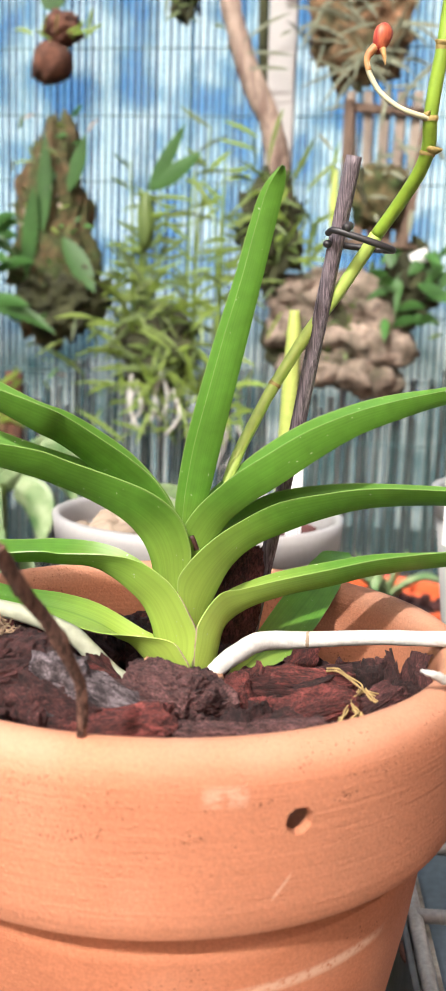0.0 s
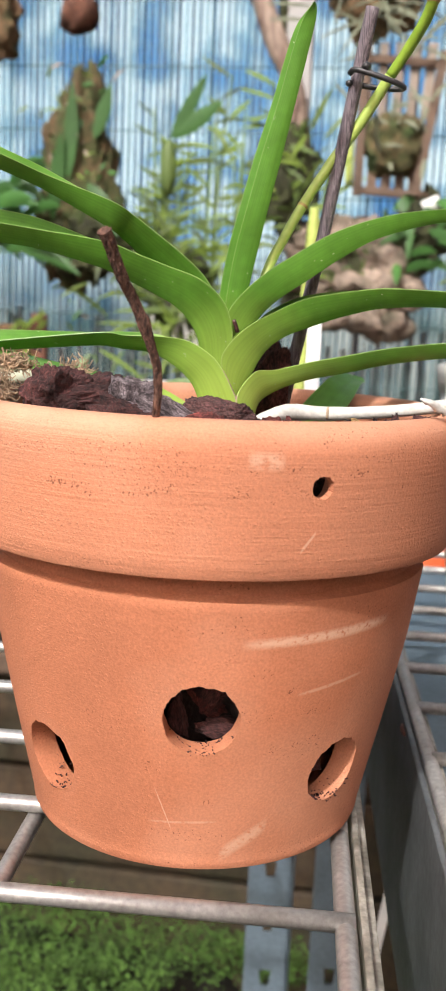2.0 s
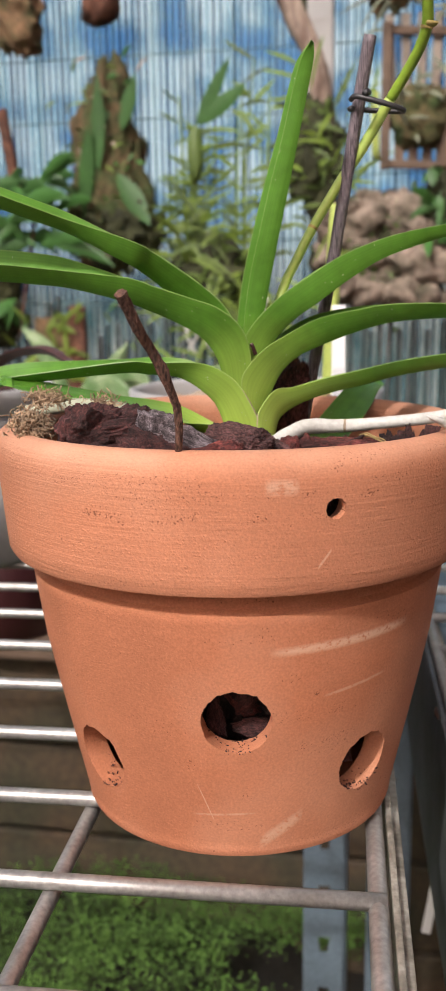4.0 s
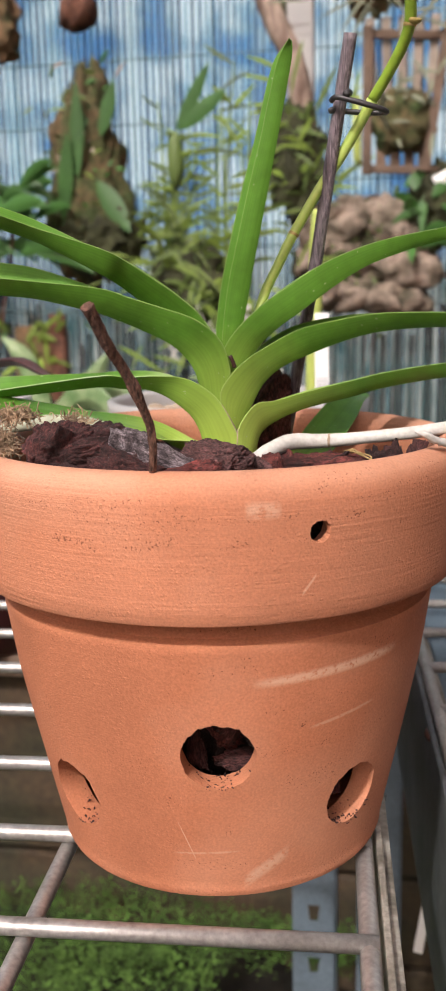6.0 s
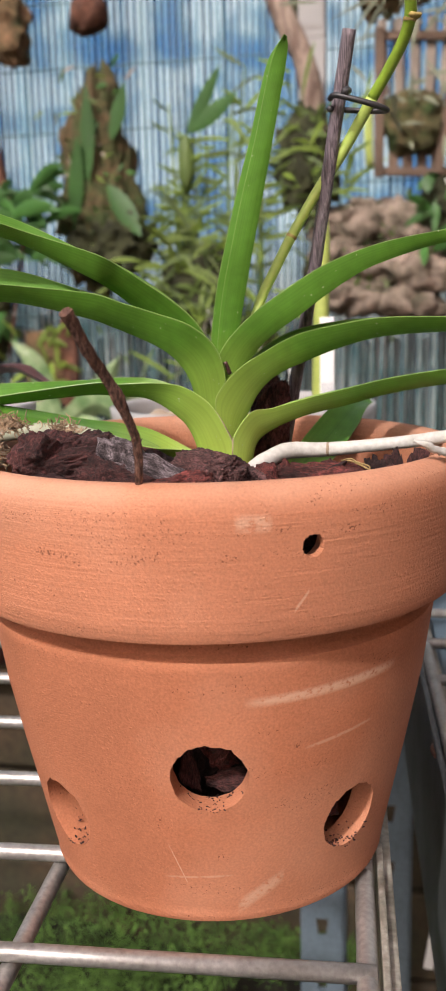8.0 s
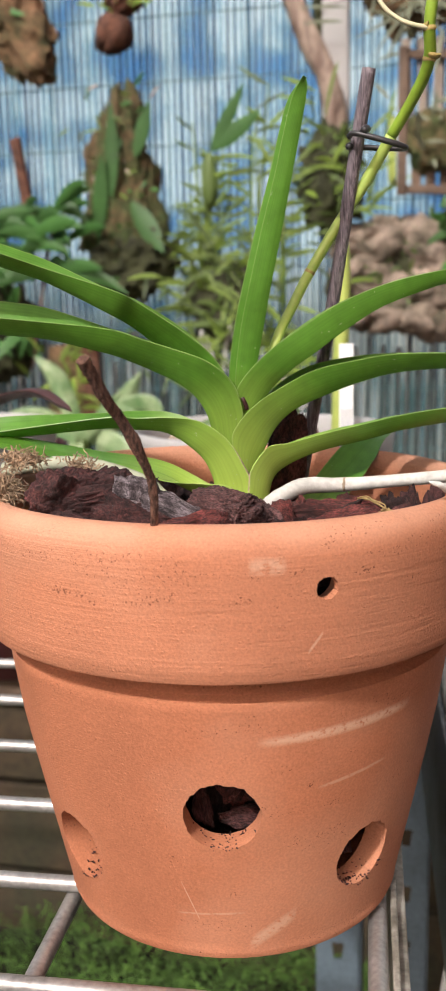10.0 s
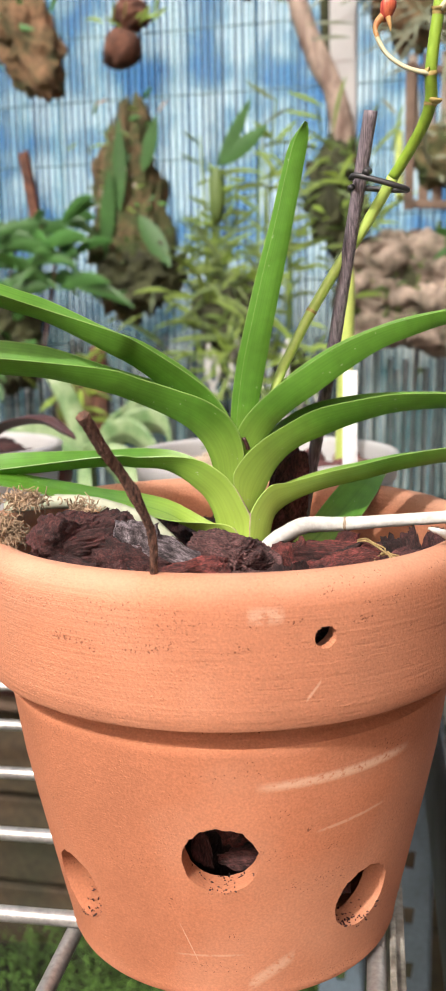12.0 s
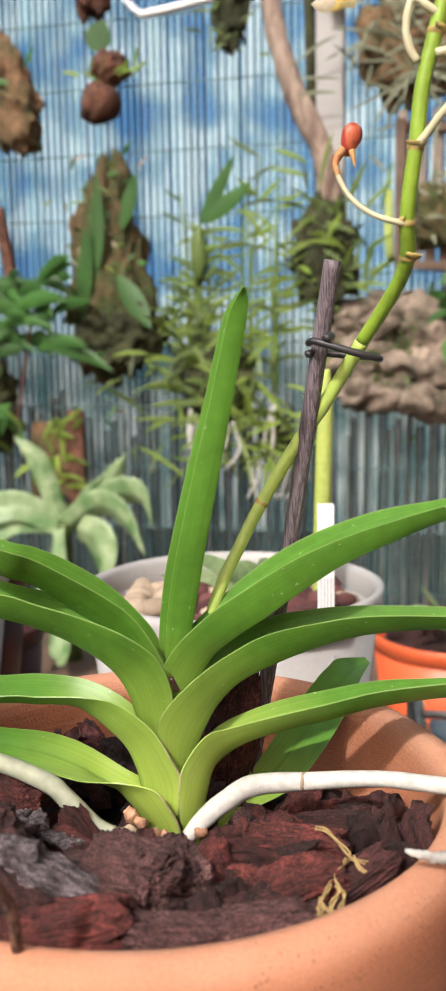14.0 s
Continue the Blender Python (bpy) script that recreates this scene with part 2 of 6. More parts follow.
    for a0, z0, a1, z1, half in SMUDGES:
        a0, a1 = radians(a0), radians(a1)
        mid, span = (a0 + a1) / 2, abs(a1 - a0) / 2
        along = calc("MULTIPLY", calc("SUBTRACT", az, mid), (z1 - z0) / (a1 - a0))
        dz = calc("ABSOLUTE", calc("SUBTRACT", calc("SUBTRACT", z, along), (z0 + z1) / 2))
        da = calc("DIVIDE", calc("ABSOLUTE", calc("SUBTRACT", az, mid)), span)
        k = calc("ADD", calc("POWER", calc("DIVIDE", dz, half * 1.5), 2), calc("POWER", da, 2))
        smudge = k if smudge is None else calc("MINIMUM", smudge, k)
    smudge = calc("GREATER_THAN", noise_of(1300, 1.0, 3), calc("ADD", 0.575, calc("MULTIPLY", calc("MINIMUM", smudge, 3.0), 0.11)))
    l.new(calc("MULTIPLY", calc("MAXIMUM", specks, smudge), 0.75), dark.inputs[0])
    l.new(white.outputs[0], dark.inputs[1])
    l.new(dark.outputs[0], b.inputs["Base Color"])
    cell = n.new("ShaderNodeTexVoronoi")
    cell.inputs["Scale"].default_value = 950
    l.new(co.outputs["Object"], cell.inputs["Vector"])
    gate = calc("MINIMUM", calc("MAXIMUM", calc("MULTIPLY", calc("SUBTRACT", noise_of(160, 1.0, 2), 0.45), 8.0), 0.0), 1.0)
    pimples = calc("MULTIPLY", calc("MULTIPLY", calc("MAXIMUM", calc("SUBTRACT", 0.36, cell.outputs["Distance"]), 0.0), gate), 1.05)
    collar = calc("ADD", 0.35, calc("MULTIPLY", calc("GREATER_THAN", z, 0.0862), 0.65))
    rings = calc("ADD", calc("MULTIPLY", calc("MULTIPLY", noise_of(36, 30.0, 5), collar), 0.6), calc("ADD", pimples, calc("ADD", calc("MULTIPLY", noise_of(900, 1.0, 4), 0.45), calc("MULTIPLY", noise_of(1600), 0.3))))
    bp = n.new("ShaderNodeBump")
    bp.inputs["Strength"].default_value, bp.inputs["Distance"].default_value = 0.70, 0.0006
    l.new(rings, bp.inputs["Height"])
    l.new(bp.outputs[0], b.inputs["Normal"])


def finish_leaf(m):
    """The blade is paler and yellower towards its base, with a few pale specks."""
    n, l = m.node_tree.nodes, m.node_tree.links
    b = n["Principled BSDF"]
    co, ln, mp = n.new("ShaderNodeTexCoord"), n.new("ShaderNodeVectorMath"), n.new("ShaderNodeMapRange")
    ln.operation = "LENGTH"
    l.new(co.outputs["Object"], ln.inputs[0])
    l.new(ln.outputs["Value"], mp.inputs["Value"])
    mp.inputs["From Min"].default_value, mp.inputs["From Max"].default_value = 0.008, 0.046
    mp.inputs["To Min"].default_value, mp.inputs["To Max"].default_value = 1.0, 0.0
    base = b.inputs["Base Color"].links[0].from_socket
    mx = n.new("ShaderNodeMixRGB")
    mx.inputs[2].default_value = (0.46, 0.60, 0.11, 1)
    l.new(mp.outputs[0], mx.inputs[0])
    l.new(base, mx.inputs[1])
    uvn, um, vein, vr, vm = n.new("ShaderNodeUVMap"), n.new("ShaderNodeMapping"), n.new("ShaderNodeTexNoise"), n.new("ShaderNodeMapRange"), n.new("ShaderNodeMixRGB")
    um.inputs["Scale"].default_value = (16, 0.7, 1)
    vein.inputs["Scale"].default_value, vein.inputs["Detail"].default_value = 1.0, 3
    l.new(uvn.outputs[0], um.inputs[0])
    l.new(um.outputs[0], vein.inputs["Vector"])
    l.new(vein.outputs["Fac"], vr.inputs["Value"])
    vr.inputs["From Min"].default_value, vr.inputs["From Max"].default_value = 0.3, 0.7
    vr.inputs["To Min"].default_value, vr.inputs["To Max"].default_value = 0.87, 1.08
    vm.blend_type = "MULTIPLY"
    vm.inputs[0].default_value = 1.0
    l.new(mx.outputs[0], vm.inputs[1])
    l.new(vr.outputs[0], vm.inputs[2])
    bp = n.new("ShaderNodeBump")
    bp.inputs["Strength"].default_value, bp.inputs["Distance"].default_value = 0.14, 0.0004
    l.new(vein.outputs["Fac"], bp.inputs["Height"])
    l.new(bp.outputs[0], b.inputs["Normal"])
    sp, gt, fleck = n.new("ShaderNodeTexNoise"), n.new("ShaderNodeMath"), n.new("ShaderNodeMixRGB")
    sp.inputs["Scale"].default_value = 800
    l.new(co.outputs["Object"], sp.inputs["Vector"])
    gt.operation = "GREATER_THAN"
    gt.inputs[1].default_value = 0.748
    l.new(sp.outputs["Fac"], gt.inputs[0])
    l.new(gt.outputs[0], fleck.inputs[0])
    l.new(vm.outputs[0], fleck.inputs[1])
    fleck.inputs[2].default_value = (0.45, 0.52, 0.35, 1)
    # pale thin margin along both edges
    us, ab, gm, rim = n.new("ShaderNodeSeparateXYZ"), n.new("ShaderNodeMath"), n.new("ShaderNodeMapRange"), n.new("ShaderNodeMixRGB")
    l.new(uvn.outputs[0], us.inputs[0])
    ab.operation = "ABSOLUTE"
    l.new(us.outputs["X"], ab.inputs[0])
    l.new(ab.outputs[0], gm.inputs["Value"])
    gm.inputs["From Min"].default_value, gm.inputs["From Max"].default_value = 0.95, 0.99
    gm.inputs["To Max"].default_value = 0.26
    l.new(gm.outputs[0], rim.inputs[0])
    # a fine darker groove along the keel
    km, groove = n.new("ShaderNodeMapRange"), n.new("ShaderNodeMixRGB")
    l.new(ab.outputs[0], km.inputs["Value"])
    km.inputs["From Min"].default_value, km.inputs["From Max"].default_value = 0.0, 0.11
    km.inputs["To Min"].default_value, km.inputs["To Max"].default_value = 0.55, 0.0
    l.new(km.outputs[0], groove.inputs[0])
    l.new(fleck.outputs[0], groove.inputs[1])
    groove.inputs[2].default_value = (0.075, 0.20, 0.02, 1)
    l.new(groove.outputs[0], rim.inputs[1])
    rim.inputs[2].default_value = (0.46, 0.56, 0.24, 1)
    l.new(rim.outputs[0], b.inputs["Base Color"])
    tr, ms = n.new("ShaderNodeBsdfTranslucent"), n.new("ShaderNodeMixShader")
    ms.inputs[0].default_value = 0.22
    l.new(fleck.outputs[0], tr.inputs[0])
    l.new(b.outputs[0], ms.inputs[1])
    l.new(tr.outputs[0], ms.inputs[2])
    l.new(ms.outputs[0], n["Material Output"].inputs[0])


def finish_bark(m):
    """Reddish streaks along the grain, pale dust and dark pits."""
    n, l = m.node_tree.nodes, m.node_tree.links
    b = n["Principled BSDF"]
    co, mp, t, ramp = n.new("ShaderNodeTexCoord"), n.new("ShaderNodeMapping"), n.new("ShaderNodeTexNoise"), n.new("ShaderNodeValToRGB")
    mp.inputs["Scale"].default_value = (0.9, 1, 1)
    l.new(co.outputs["Object"], mp.inputs[0])
    l.new(mp.outputs[0], t.inputs["Vector"])
    t.inputs["Scale"].default_value, t.inputs["Detail"].default_value, t.inputs["Roughness"].default_value = 480, 7, 0.75
    e = ramp.color_ramp.elements
    e[0].position, e[0].color = 0.36, (0.24, 0.20, 0.20, 1)
    e[1].position, e[1].color = 0.74, (1.65, 1.6, 1.6, 1)
    mid = e.new(0.52)
    mid.color = (0.95, 0.8, 0.8, 1)
    l.new(t.outputs["Fac"], ramp.inputs[0])
    mx = n.new("ShaderNodeMixRGB")
    mx.blend_type = "MULTIPLY"
    mx.inputs[0].default_value = 0.85
    base = b.inputs["Base Color"].links[0].from_socket
    l.new(base, mx.inputs[1])
    l.new(ramp.outputs[0], mx.inputs[2])
    l.new(mx.outputs[0], b.inputs["Base Color"])
    grain, gr, gm, mixh = n.new("ShaderNodeTexNoise"), n.new("ShaderNodeMapRange"), n.new("ShaderNodeMixRGB"), n.new("ShaderNodeMath")
    grain.inputs["Scale"].default_value, grain.inputs["Detail"].default_value = 2600, 3
    l.new(co.outputs["Object"], grain.inputs["Vector"])
    gr.inputs["From Min"].default_value, gr.inputs["From Max"].default_value = 0.35, 0.68
    gr.inputs["To Min"].default_value, gr.inputs["To Max"].default_value = 0.48, 1.7
    l.new(grain.outputs["Fac"], gr.inputs["Value"])
    gm.blend_type = "MULTIPLY"
    gm.inputs[0].default_value = 1.0
    l.new(mx.outputs[0], gm.inputs[1])
    l.new(gr.outputs[0], gm.inputs[2])
    l.new(gm.outputs[0], b.inputs["Base Color"])
    mixh.operation = "MULTIPLY_ADD"
    l.new(grain.outputs["Fac"], mixh.inputs[0])
    mixh.inputs[1].default_value = 0.4
    l.new(t.outputs["Fac"], mixh.inputs[2])
    bp = n.new("ShaderNodeBump")
    bp.inputs["Strength"].default_value, bp.inputs["Distance"].default_value = 1.0, 0.0018
    l.new(mixh.outputs[0], bp.inputs["Height"])
    l.new(bp.outputs[0], b.inputs["Normal"])


finish_bark(BARK)
finish_bark(BARK_RED)
finish_bark(BARK_TAN)
finish_bark(BARK_GREY)
finish_terracotta(TERRA)
finish_leaf(LEAF)


def poly_sheet():
    """Clear twin-wall sheet: lets most light straight through, scatters a little."""
    m = bpy.data.materials.new("polycarbonate")
    m.use_nodes = True
    n, l = m.node_tree.nodes, m.node_tree.links
    tr, ms = n.new("ShaderNodeBsdfTransparent"), n.new("ShaderNodeMixShader")
    tr.inputs[0].default_value = (0.89, 0.935, 0.945, 1)
    b = n["Principled BSDF"]
    b.inputs["Base Color"].default_value = (0.24, 0.30, 0.29, 1)
    b.inputs["Roughness"].default_value = 0.35
    co, ns, mr = n.new("ShaderNodeTexCoord"), n.new("ShaderNodeTexNoise"), n.new("ShaderNodeMapRange")
    mp = n.new("ShaderNodeMapping")
    mp.inputs["Scale"].default_value = (60, 1, 1.2)
    l.new(co.outputs["Object"], mp.inputs[0])
    l.new(mp.outputs[0], ns.inputs["Vector"])
    ns.inputs["Scale"].default_value, ns.inputs["Detail"].default_value = 2.0, 3
    mr.inputs["From Min"].default_value, mr.inputs["From Max"].default_value = 0.35, 0.7
    mr.inputs["To Min"].default_value, mr.inputs["To Max"].default_value = 0.985, 0.92
    l.new(ns.outputs["Fac"], mr.inputs["Value"])
    l.new(mr.outputs[0], ms.inputs[0])
    l.new(b.outputs[0], ms.inputs[1])
    l.new(tr.outputs[0], ms.inputs[2])
    l.new(ms.outputs[0], n["Material Output"].inputs[0])
    return m


def rib_sheet():
    m = bpy.data.materials.new("polycarbonate_rib")
    m.use_nodes = True
    n, l = m.node_tree.nodes, m.node_tree.links
    tr, ms = n.new("ShaderNodeBsdfTransparent"), n.new("ShaderNodeMixShader")
    geo, ramp = n.new("ShaderNodeNewGeometry"), n.new("ShaderNodeValToRGB")
    e = ramp.color_ramp.elements
    e[0].position, e[0].color = 0.15, (0.10, 0.30, 0.52, 1)
    e[1].position, e[1].color = 0.85, (0.62, 0.80, 0.90, 1)
    l.new(geo.outputs["Random Per Island"], ramp.inputs[0])
    l.new(ramp.outputs[0], tr.inputs[0])
    b = n["Principled BSDF"]
    tint = n.new("ShaderNodeValToRGB")
    e = tint.color_ramp.elements
    e[0].position, e[0].color = 0.2, (0.012, 0.075, 0.075, 1)
    e[1].position, e[1].color = 0.8, (0.06, 0.20, 0.19, 1)
    l.new(geo.outputs["Random Per Island"], tint.inputs[0])
    l.new(tint.outputs[0], b.inputs["Base Color"])
    b.inputs["Roughness"].default_value = 0.3
    ms.inputs[0].default_value = 0.72
    l.new(b.outputs[0], ms.inputs[1])
    l.new(tr.outputs[0], ms.inputs[2])
    l.new(ms.outputs[0], n["Material Output"].inputs[0])
    return m


def outside():
    """Cloudy sky over a dim hedge, far outside the wall; it glows."""
    m = bpy.data.materials.new("outside")
    m.use_nodes = True
    n, l = m.node_tree.nodes, m.node_tree.links
    co, sep = n.new("ShaderNodeTexCoord"), n.new("ShaderNodeSeparateXYZ")
    l.new(co.outputs["Object"], sep.inputs[0])
    cloud, hedge, edge = n.new("ShaderNodeTexNoise"), n.new("ShaderNodeTexNoise"), n.new("ShaderNodeTexNoise")
    cloud.inputs["Scale"].default_value, cloud.inputs["Detail"].default_value = 3.3, 6
    hedge.inputs["Scale"].default_value, hedge.inputs["Detail"].default_value = 4.0, 5
    edge.inputs["Scale"].default_value = 0.9
    for t in (cloud, hedge, edge):
        l.new(co.outputs["Object"], t.inputs["Vector"])
    cr, hr = n.new("ShaderNodeValToRGB"), n.new("ShaderNodeValToRGB")
    e = cr.color_ramp.elements
    e[0].position, e[0].color = 0.39, (0.17, 0.35, 0.63, 1)
    e[1].position, e[1].color = 0.57, (1.0, 1.0, 1.0, 1)
    mid = e.new(0.47)
    mid.color = (0.44, 0.57, 0.68, 1)
    # daylight on the hedge is put into its glowing colours, raised behind the reeds
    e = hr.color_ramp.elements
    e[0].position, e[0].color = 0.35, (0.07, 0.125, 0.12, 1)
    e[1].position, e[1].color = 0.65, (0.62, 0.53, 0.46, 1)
    l.new(cloud.outputs["Fac"], cr.inputs[0])
    l.new(hedge.outputs["Fac"], hr.inputs[0])
    add, mr, mx, em = n.new("ShaderNodeMath"), n.new("ShaderNodeMapRange"), n.new("ShaderNodeMixRGB"), n.new("ShaderNodeEmission")
    add.operation = "MULTIPLY_ADD"
    l.new(edge.outputs["Fac"], add.inputs[0])
    add.inputs[1].default_value = 0.5
    l.new(sep.outputs["Z"], add.inputs[2])
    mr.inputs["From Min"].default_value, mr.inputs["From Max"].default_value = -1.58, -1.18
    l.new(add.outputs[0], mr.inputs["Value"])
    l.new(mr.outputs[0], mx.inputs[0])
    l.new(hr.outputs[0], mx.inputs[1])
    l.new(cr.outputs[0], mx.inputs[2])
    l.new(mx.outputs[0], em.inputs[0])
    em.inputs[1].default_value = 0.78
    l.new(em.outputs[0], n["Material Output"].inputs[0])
    return m


POLY, RIB, OUTSIDE = poly_sheet(), rib_sheet(), outside()


# ---- builders ----
def mesh_of(bm, name, material, smooth=True):
    me = bpy.data.meshes.new(name)
    bmesh.ops.recalc_face_normals(bm, faces=bm.faces[:])
    bm.to_mesh(me)
    bm.free()
    me.materials.append(material)
    me.polygons.foreach_set("use_smooth", [smooth] * len(me.polygons))
    return me


def part(name, bm, material, parent=None, label="", smooth=True):
    ob = new(name, mesh_of(bm, name, material, smooth))
    if parent is not None:
        ob.parent = parent
    if label:
        ob["label"] = label
    return ob


def thing(name, label, category, at=(0, 0, 0), group="", kind=""):
    ob = new(name)
    ob.location = at
    return tagged(ob, label, category, group, kind)


def loft(bm, rings, closed=True, caps=True):
    """Joins rings of equal length with quads."""
    vs = [[bm.verts.new(p) for p in ring] for ring in rings]
    k = len(vs[0])
    for a, b in zip(vs, vs[1:]):
        for i in range(k if closed else k - 1):
            j = (i + 1) % k
            bm.faces.new((a[i], a[j], b[j], b[i]))
    if caps and closed:
        bm.faces.new(vs[0][::-1])
        bm.faces.new(vs[-1])
    return bm


def spline(pts, n):
    """Catmull-Rom through the points (tuples of any length), n samples."""
    P = np.array(pts, float)
    P = np.vstack([2 * P[0] - P[1], P, 2 * P[-1] - P[-2]])
    out = []
    for u in np.linspace(0, len(pts) - 1, n):
        i = min(int(u), len(pts) - 2)
        f = u - i
        a, b, c, d = P[i : i + 4]
        out.append(0.5 * (2 * b + (c - a) * f + (2 * a - 5 * b + 4 * c - d) * f * f + (3 * b - a - 3 * c + d) * f**3))
    return np.array(out)


def tube(bm, pts, n=24, k=10, wobble=0.0, seed=0):
    """A tube along points of (x, y, z, radius)."""
    rng = random.Random(seed)
    S = spline(pts, n)
    rings, up = [], Vector((0, 0, 1))
    for i, s in enumerate(S):
        t = Vector(S[min(i + 1, n - 1)][:3] - S[max(i - 1, 0)][:3]).normalized()
        if abs(t.dot(up)) > 0.95:
            up = Vector((0, 1, 0))
        a = (up - t * up.dot(t)).normalized()
        b = t.cross(a)
        up = a
        ring = []
        for j in range(k):
            g = 2 * math.pi * j / k
            r = s[3] * (1 + wobble * rng.uniform(-1, 1))
            ring.append(Vector(s[:3]) + (a * math.cos(g) + b * math.sin(g)) * float(r))
        rings.append(ring)
    return loft(bm, rings)


def lathe(bm, profile, k=96, cap=False):
    rings = [[(r * math.cos(2 * math.pi * i / k), r * math.sin(2 * math.pi * i / k), z) for i in range(k)] for r, z in profile]
    return loft(bm, rings, caps=cap)


def box(bm, size, m=Matrix.Identity(4), bevel=0.0):
    made = bmesh.ops.create_cube(bm, size=1.0, matrix=m @ Matrix.Diagonal((*size, 1)))
    if bevel:
        edges = list({e for v in made["verts"] for e in v.link_edges})
        bmesh.ops.bevel(bm, geom=edges, offset=bevel, segments=2, affect="EDGES", profile=0.7)
    return bm


def blade(bm, pts, side=(0, -1, 0), n=28, thick=0.0011, curl=0.25):
    """A folded strap leaf. Points: x, y, z of the keel, half width, fold angle in degrees."""
    S = spline(pts, n)
    side = Vector(side).normalized()
    rings = []
    for i, s in enumerate(S):
        t = Vector(S[min(i + 1, n - 1)][:3] - S[max(i - 1, 0)][:3]).normalized()
        sd = (side - t * side.dot(t)).normalized()
        nn = sd.cross(t)
        if nn.z < -0.3:
            nn = -nn
        c, w, f = Vector(s[:3]), max(s[3], 0.0003), radians(s[4])
        top, low = [], []
        for q in (-1, -0.75, -0.5, -0.25, 0, 0.25, 0.5, 0.75, 1):
            h = abs(q) * math.sin(f) * (1 - curl * (abs(q) - 0.5))
            p = c + sd * (w * q * math.cos(f)) + nn * (w * h)
            top.append(p)
            low.append(p - nn * thick * (1.15 - 0.75 * abs(q)) * min(1, w / 0.004))
        rings.append(top + low[::-1])
    return loft(bm, rings)


def sharpen(me, degrees=38):
    """Marks edges sharper than the angle, so that smooth shading stops there."""
    bm = bmesh.new()
    bm.from_mesh(me)
    for e in bm.edges:
        e.smooth = len(e.link_faces) == 2 and e.calc_face_angle(0) < radians(degrees)
    bm.to_mesh(me)
    bm.free()
    return me


def rough(bm, amount, scale, seed=0.0, verts=None):
    """Pushes vertices along their normals by noise."""
    bm.normal_update()
    off = Vector((seed * 3.1, seed * 1.7, seed * 2.3))
    for v in verts or bm.verts:
        v.co += v.normal * amount * noise.fractal(v.co * scale + off, 0.8, 2.0, 3)
    return bm


def lump(size, sub=3, amount=0.3, scale=1.5, seed=0.0, m=Matrix.Identity(4)):
    """An uneven rounded lump with the given half sizes."""
    bm = bmesh.new()
    bmesh.ops.create_icosphere(bm, subdivisions=sub, radius=1.0)
    rough(bm, amount, scale, seed)
    bmesh.ops.transform(bm, matrix=m @ Matrix.Diagonal((*size, 1)), verts=bm.verts[:])
    return bm


def moved(bm, x, y, z):
    bmesh.ops.translate(bm, vec=(x, y, z), verts=bm.verts[:])
    return bm


def strap(bm, pts, thick=0.0010):
    """A channelled strap leaf. Points, in millimetres: keel, near margin and far margin. Returns the near margin."""
    n = (len(pts) - 1) * 7 + 1
    S = spline(pts, n) * 0.001
    uv = bm.loops.layers.uv.new("UVMap")
    qs = [k / 5 for k in range(-5, 6)]
    rings, edge, runs, run = [], [], [], 0.0
    for i, s in enumerate(S):
        keel, near, far = Vector(s[:3]), Vector(s[3:6]), Vector(s[6:9])
        t = Vector(S[min(i + 1, n - 1)][:3] - S[max(i - 1, 0)][:3])
        run += t.length / 2
        runs.append(run)
        open_way = (near + far) / 2 - keel
        open_way = open_way.normalized() if open_way.length > 1e-5 else Vector((0, 0, 1))
        top, low = [], []
        for q in qs:
            u, m = abs(q), (near if q < 0 else far)
            half = m - keel
            face = half.cross(t).normalized() if half.length > 1e-6 else open_way
            if face.dot(open_way) < 0:
                face = -face
            if q == 0:
                face = open_way
            # each half swells a little to the outside
            ripple = 0.010 * noise.noise(Vector((run * 55, q * 1.3, s[2] * 30)))
            p = keel + half * u - face * half.length * (0.16 * u * (1 - u) + ripple * u)
            top.append(p)
            low.append(p - face * thick * (1.0 - 0.72 * u) * min(1.0, half.length / 0.004))
        edge.append(top[0])
        rings.append(top + low[::-1])
    loft(bm, rings)
    bm.verts.index_update()
    k, us = len(rings[0]), qs + qs[::-1]
    for face in bm.faces:
        for lp in face.loops:
            j = lp.vert.index
            lp[uv].uv = (us[j % k], runs[j // k] * 20)
    return edge


def flat_leaf(bm, base, tip, width, sag=0.0, fold=0.15, side=None, n=9, shape=0.9):
    """A thin pointed leaf from base to tip; sag bends its middle upwards."""
    a, b = Vector(base), Vector(tip)
    t = b - a
    sd = Vector(side) if side else Vector((0, -1, 0)).cross(t)
    if sd.length < 1e-6:
        sd = Vector((1, 0, 0))
    sd.normalize()
    nn = sd.cross(t).normalized()
    rings = []
    for i in range(n):
        u = i / (n - 1)
        c = a + t * u + Vector((0, 0, sag * 4 * u * (1 - u)))
        w = max(width * (math.sin(math.pi * min(1, u ** shape * 0.97 + 0.03)) ** 0.8), width * 0.03)
        ring = [c - sd * w + nn * w * fold, c, c + sd * w + nn * w * fold]
        rings.append(ring)
    return loft(bm, rings, closed=False)


# ---- ground, outside and far wall ----
bm = bmesh.new()
bmesh.ops.create_grid(bm, x_segments=2, y_segments=2, size=300.0)
tagged(part("ground", moved(bm, 0, 0, -0.62), GROUND), "earth under the shelves, its colour darkened for shade", "ground", kind="structure")
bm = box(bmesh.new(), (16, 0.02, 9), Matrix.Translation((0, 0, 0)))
outdoors = tagged(part("backdrop", bm, OUTSIDE), "glowing backdrop of cloudy sky and hedge outside", "sky", kind="structure")
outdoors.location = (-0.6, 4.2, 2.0)

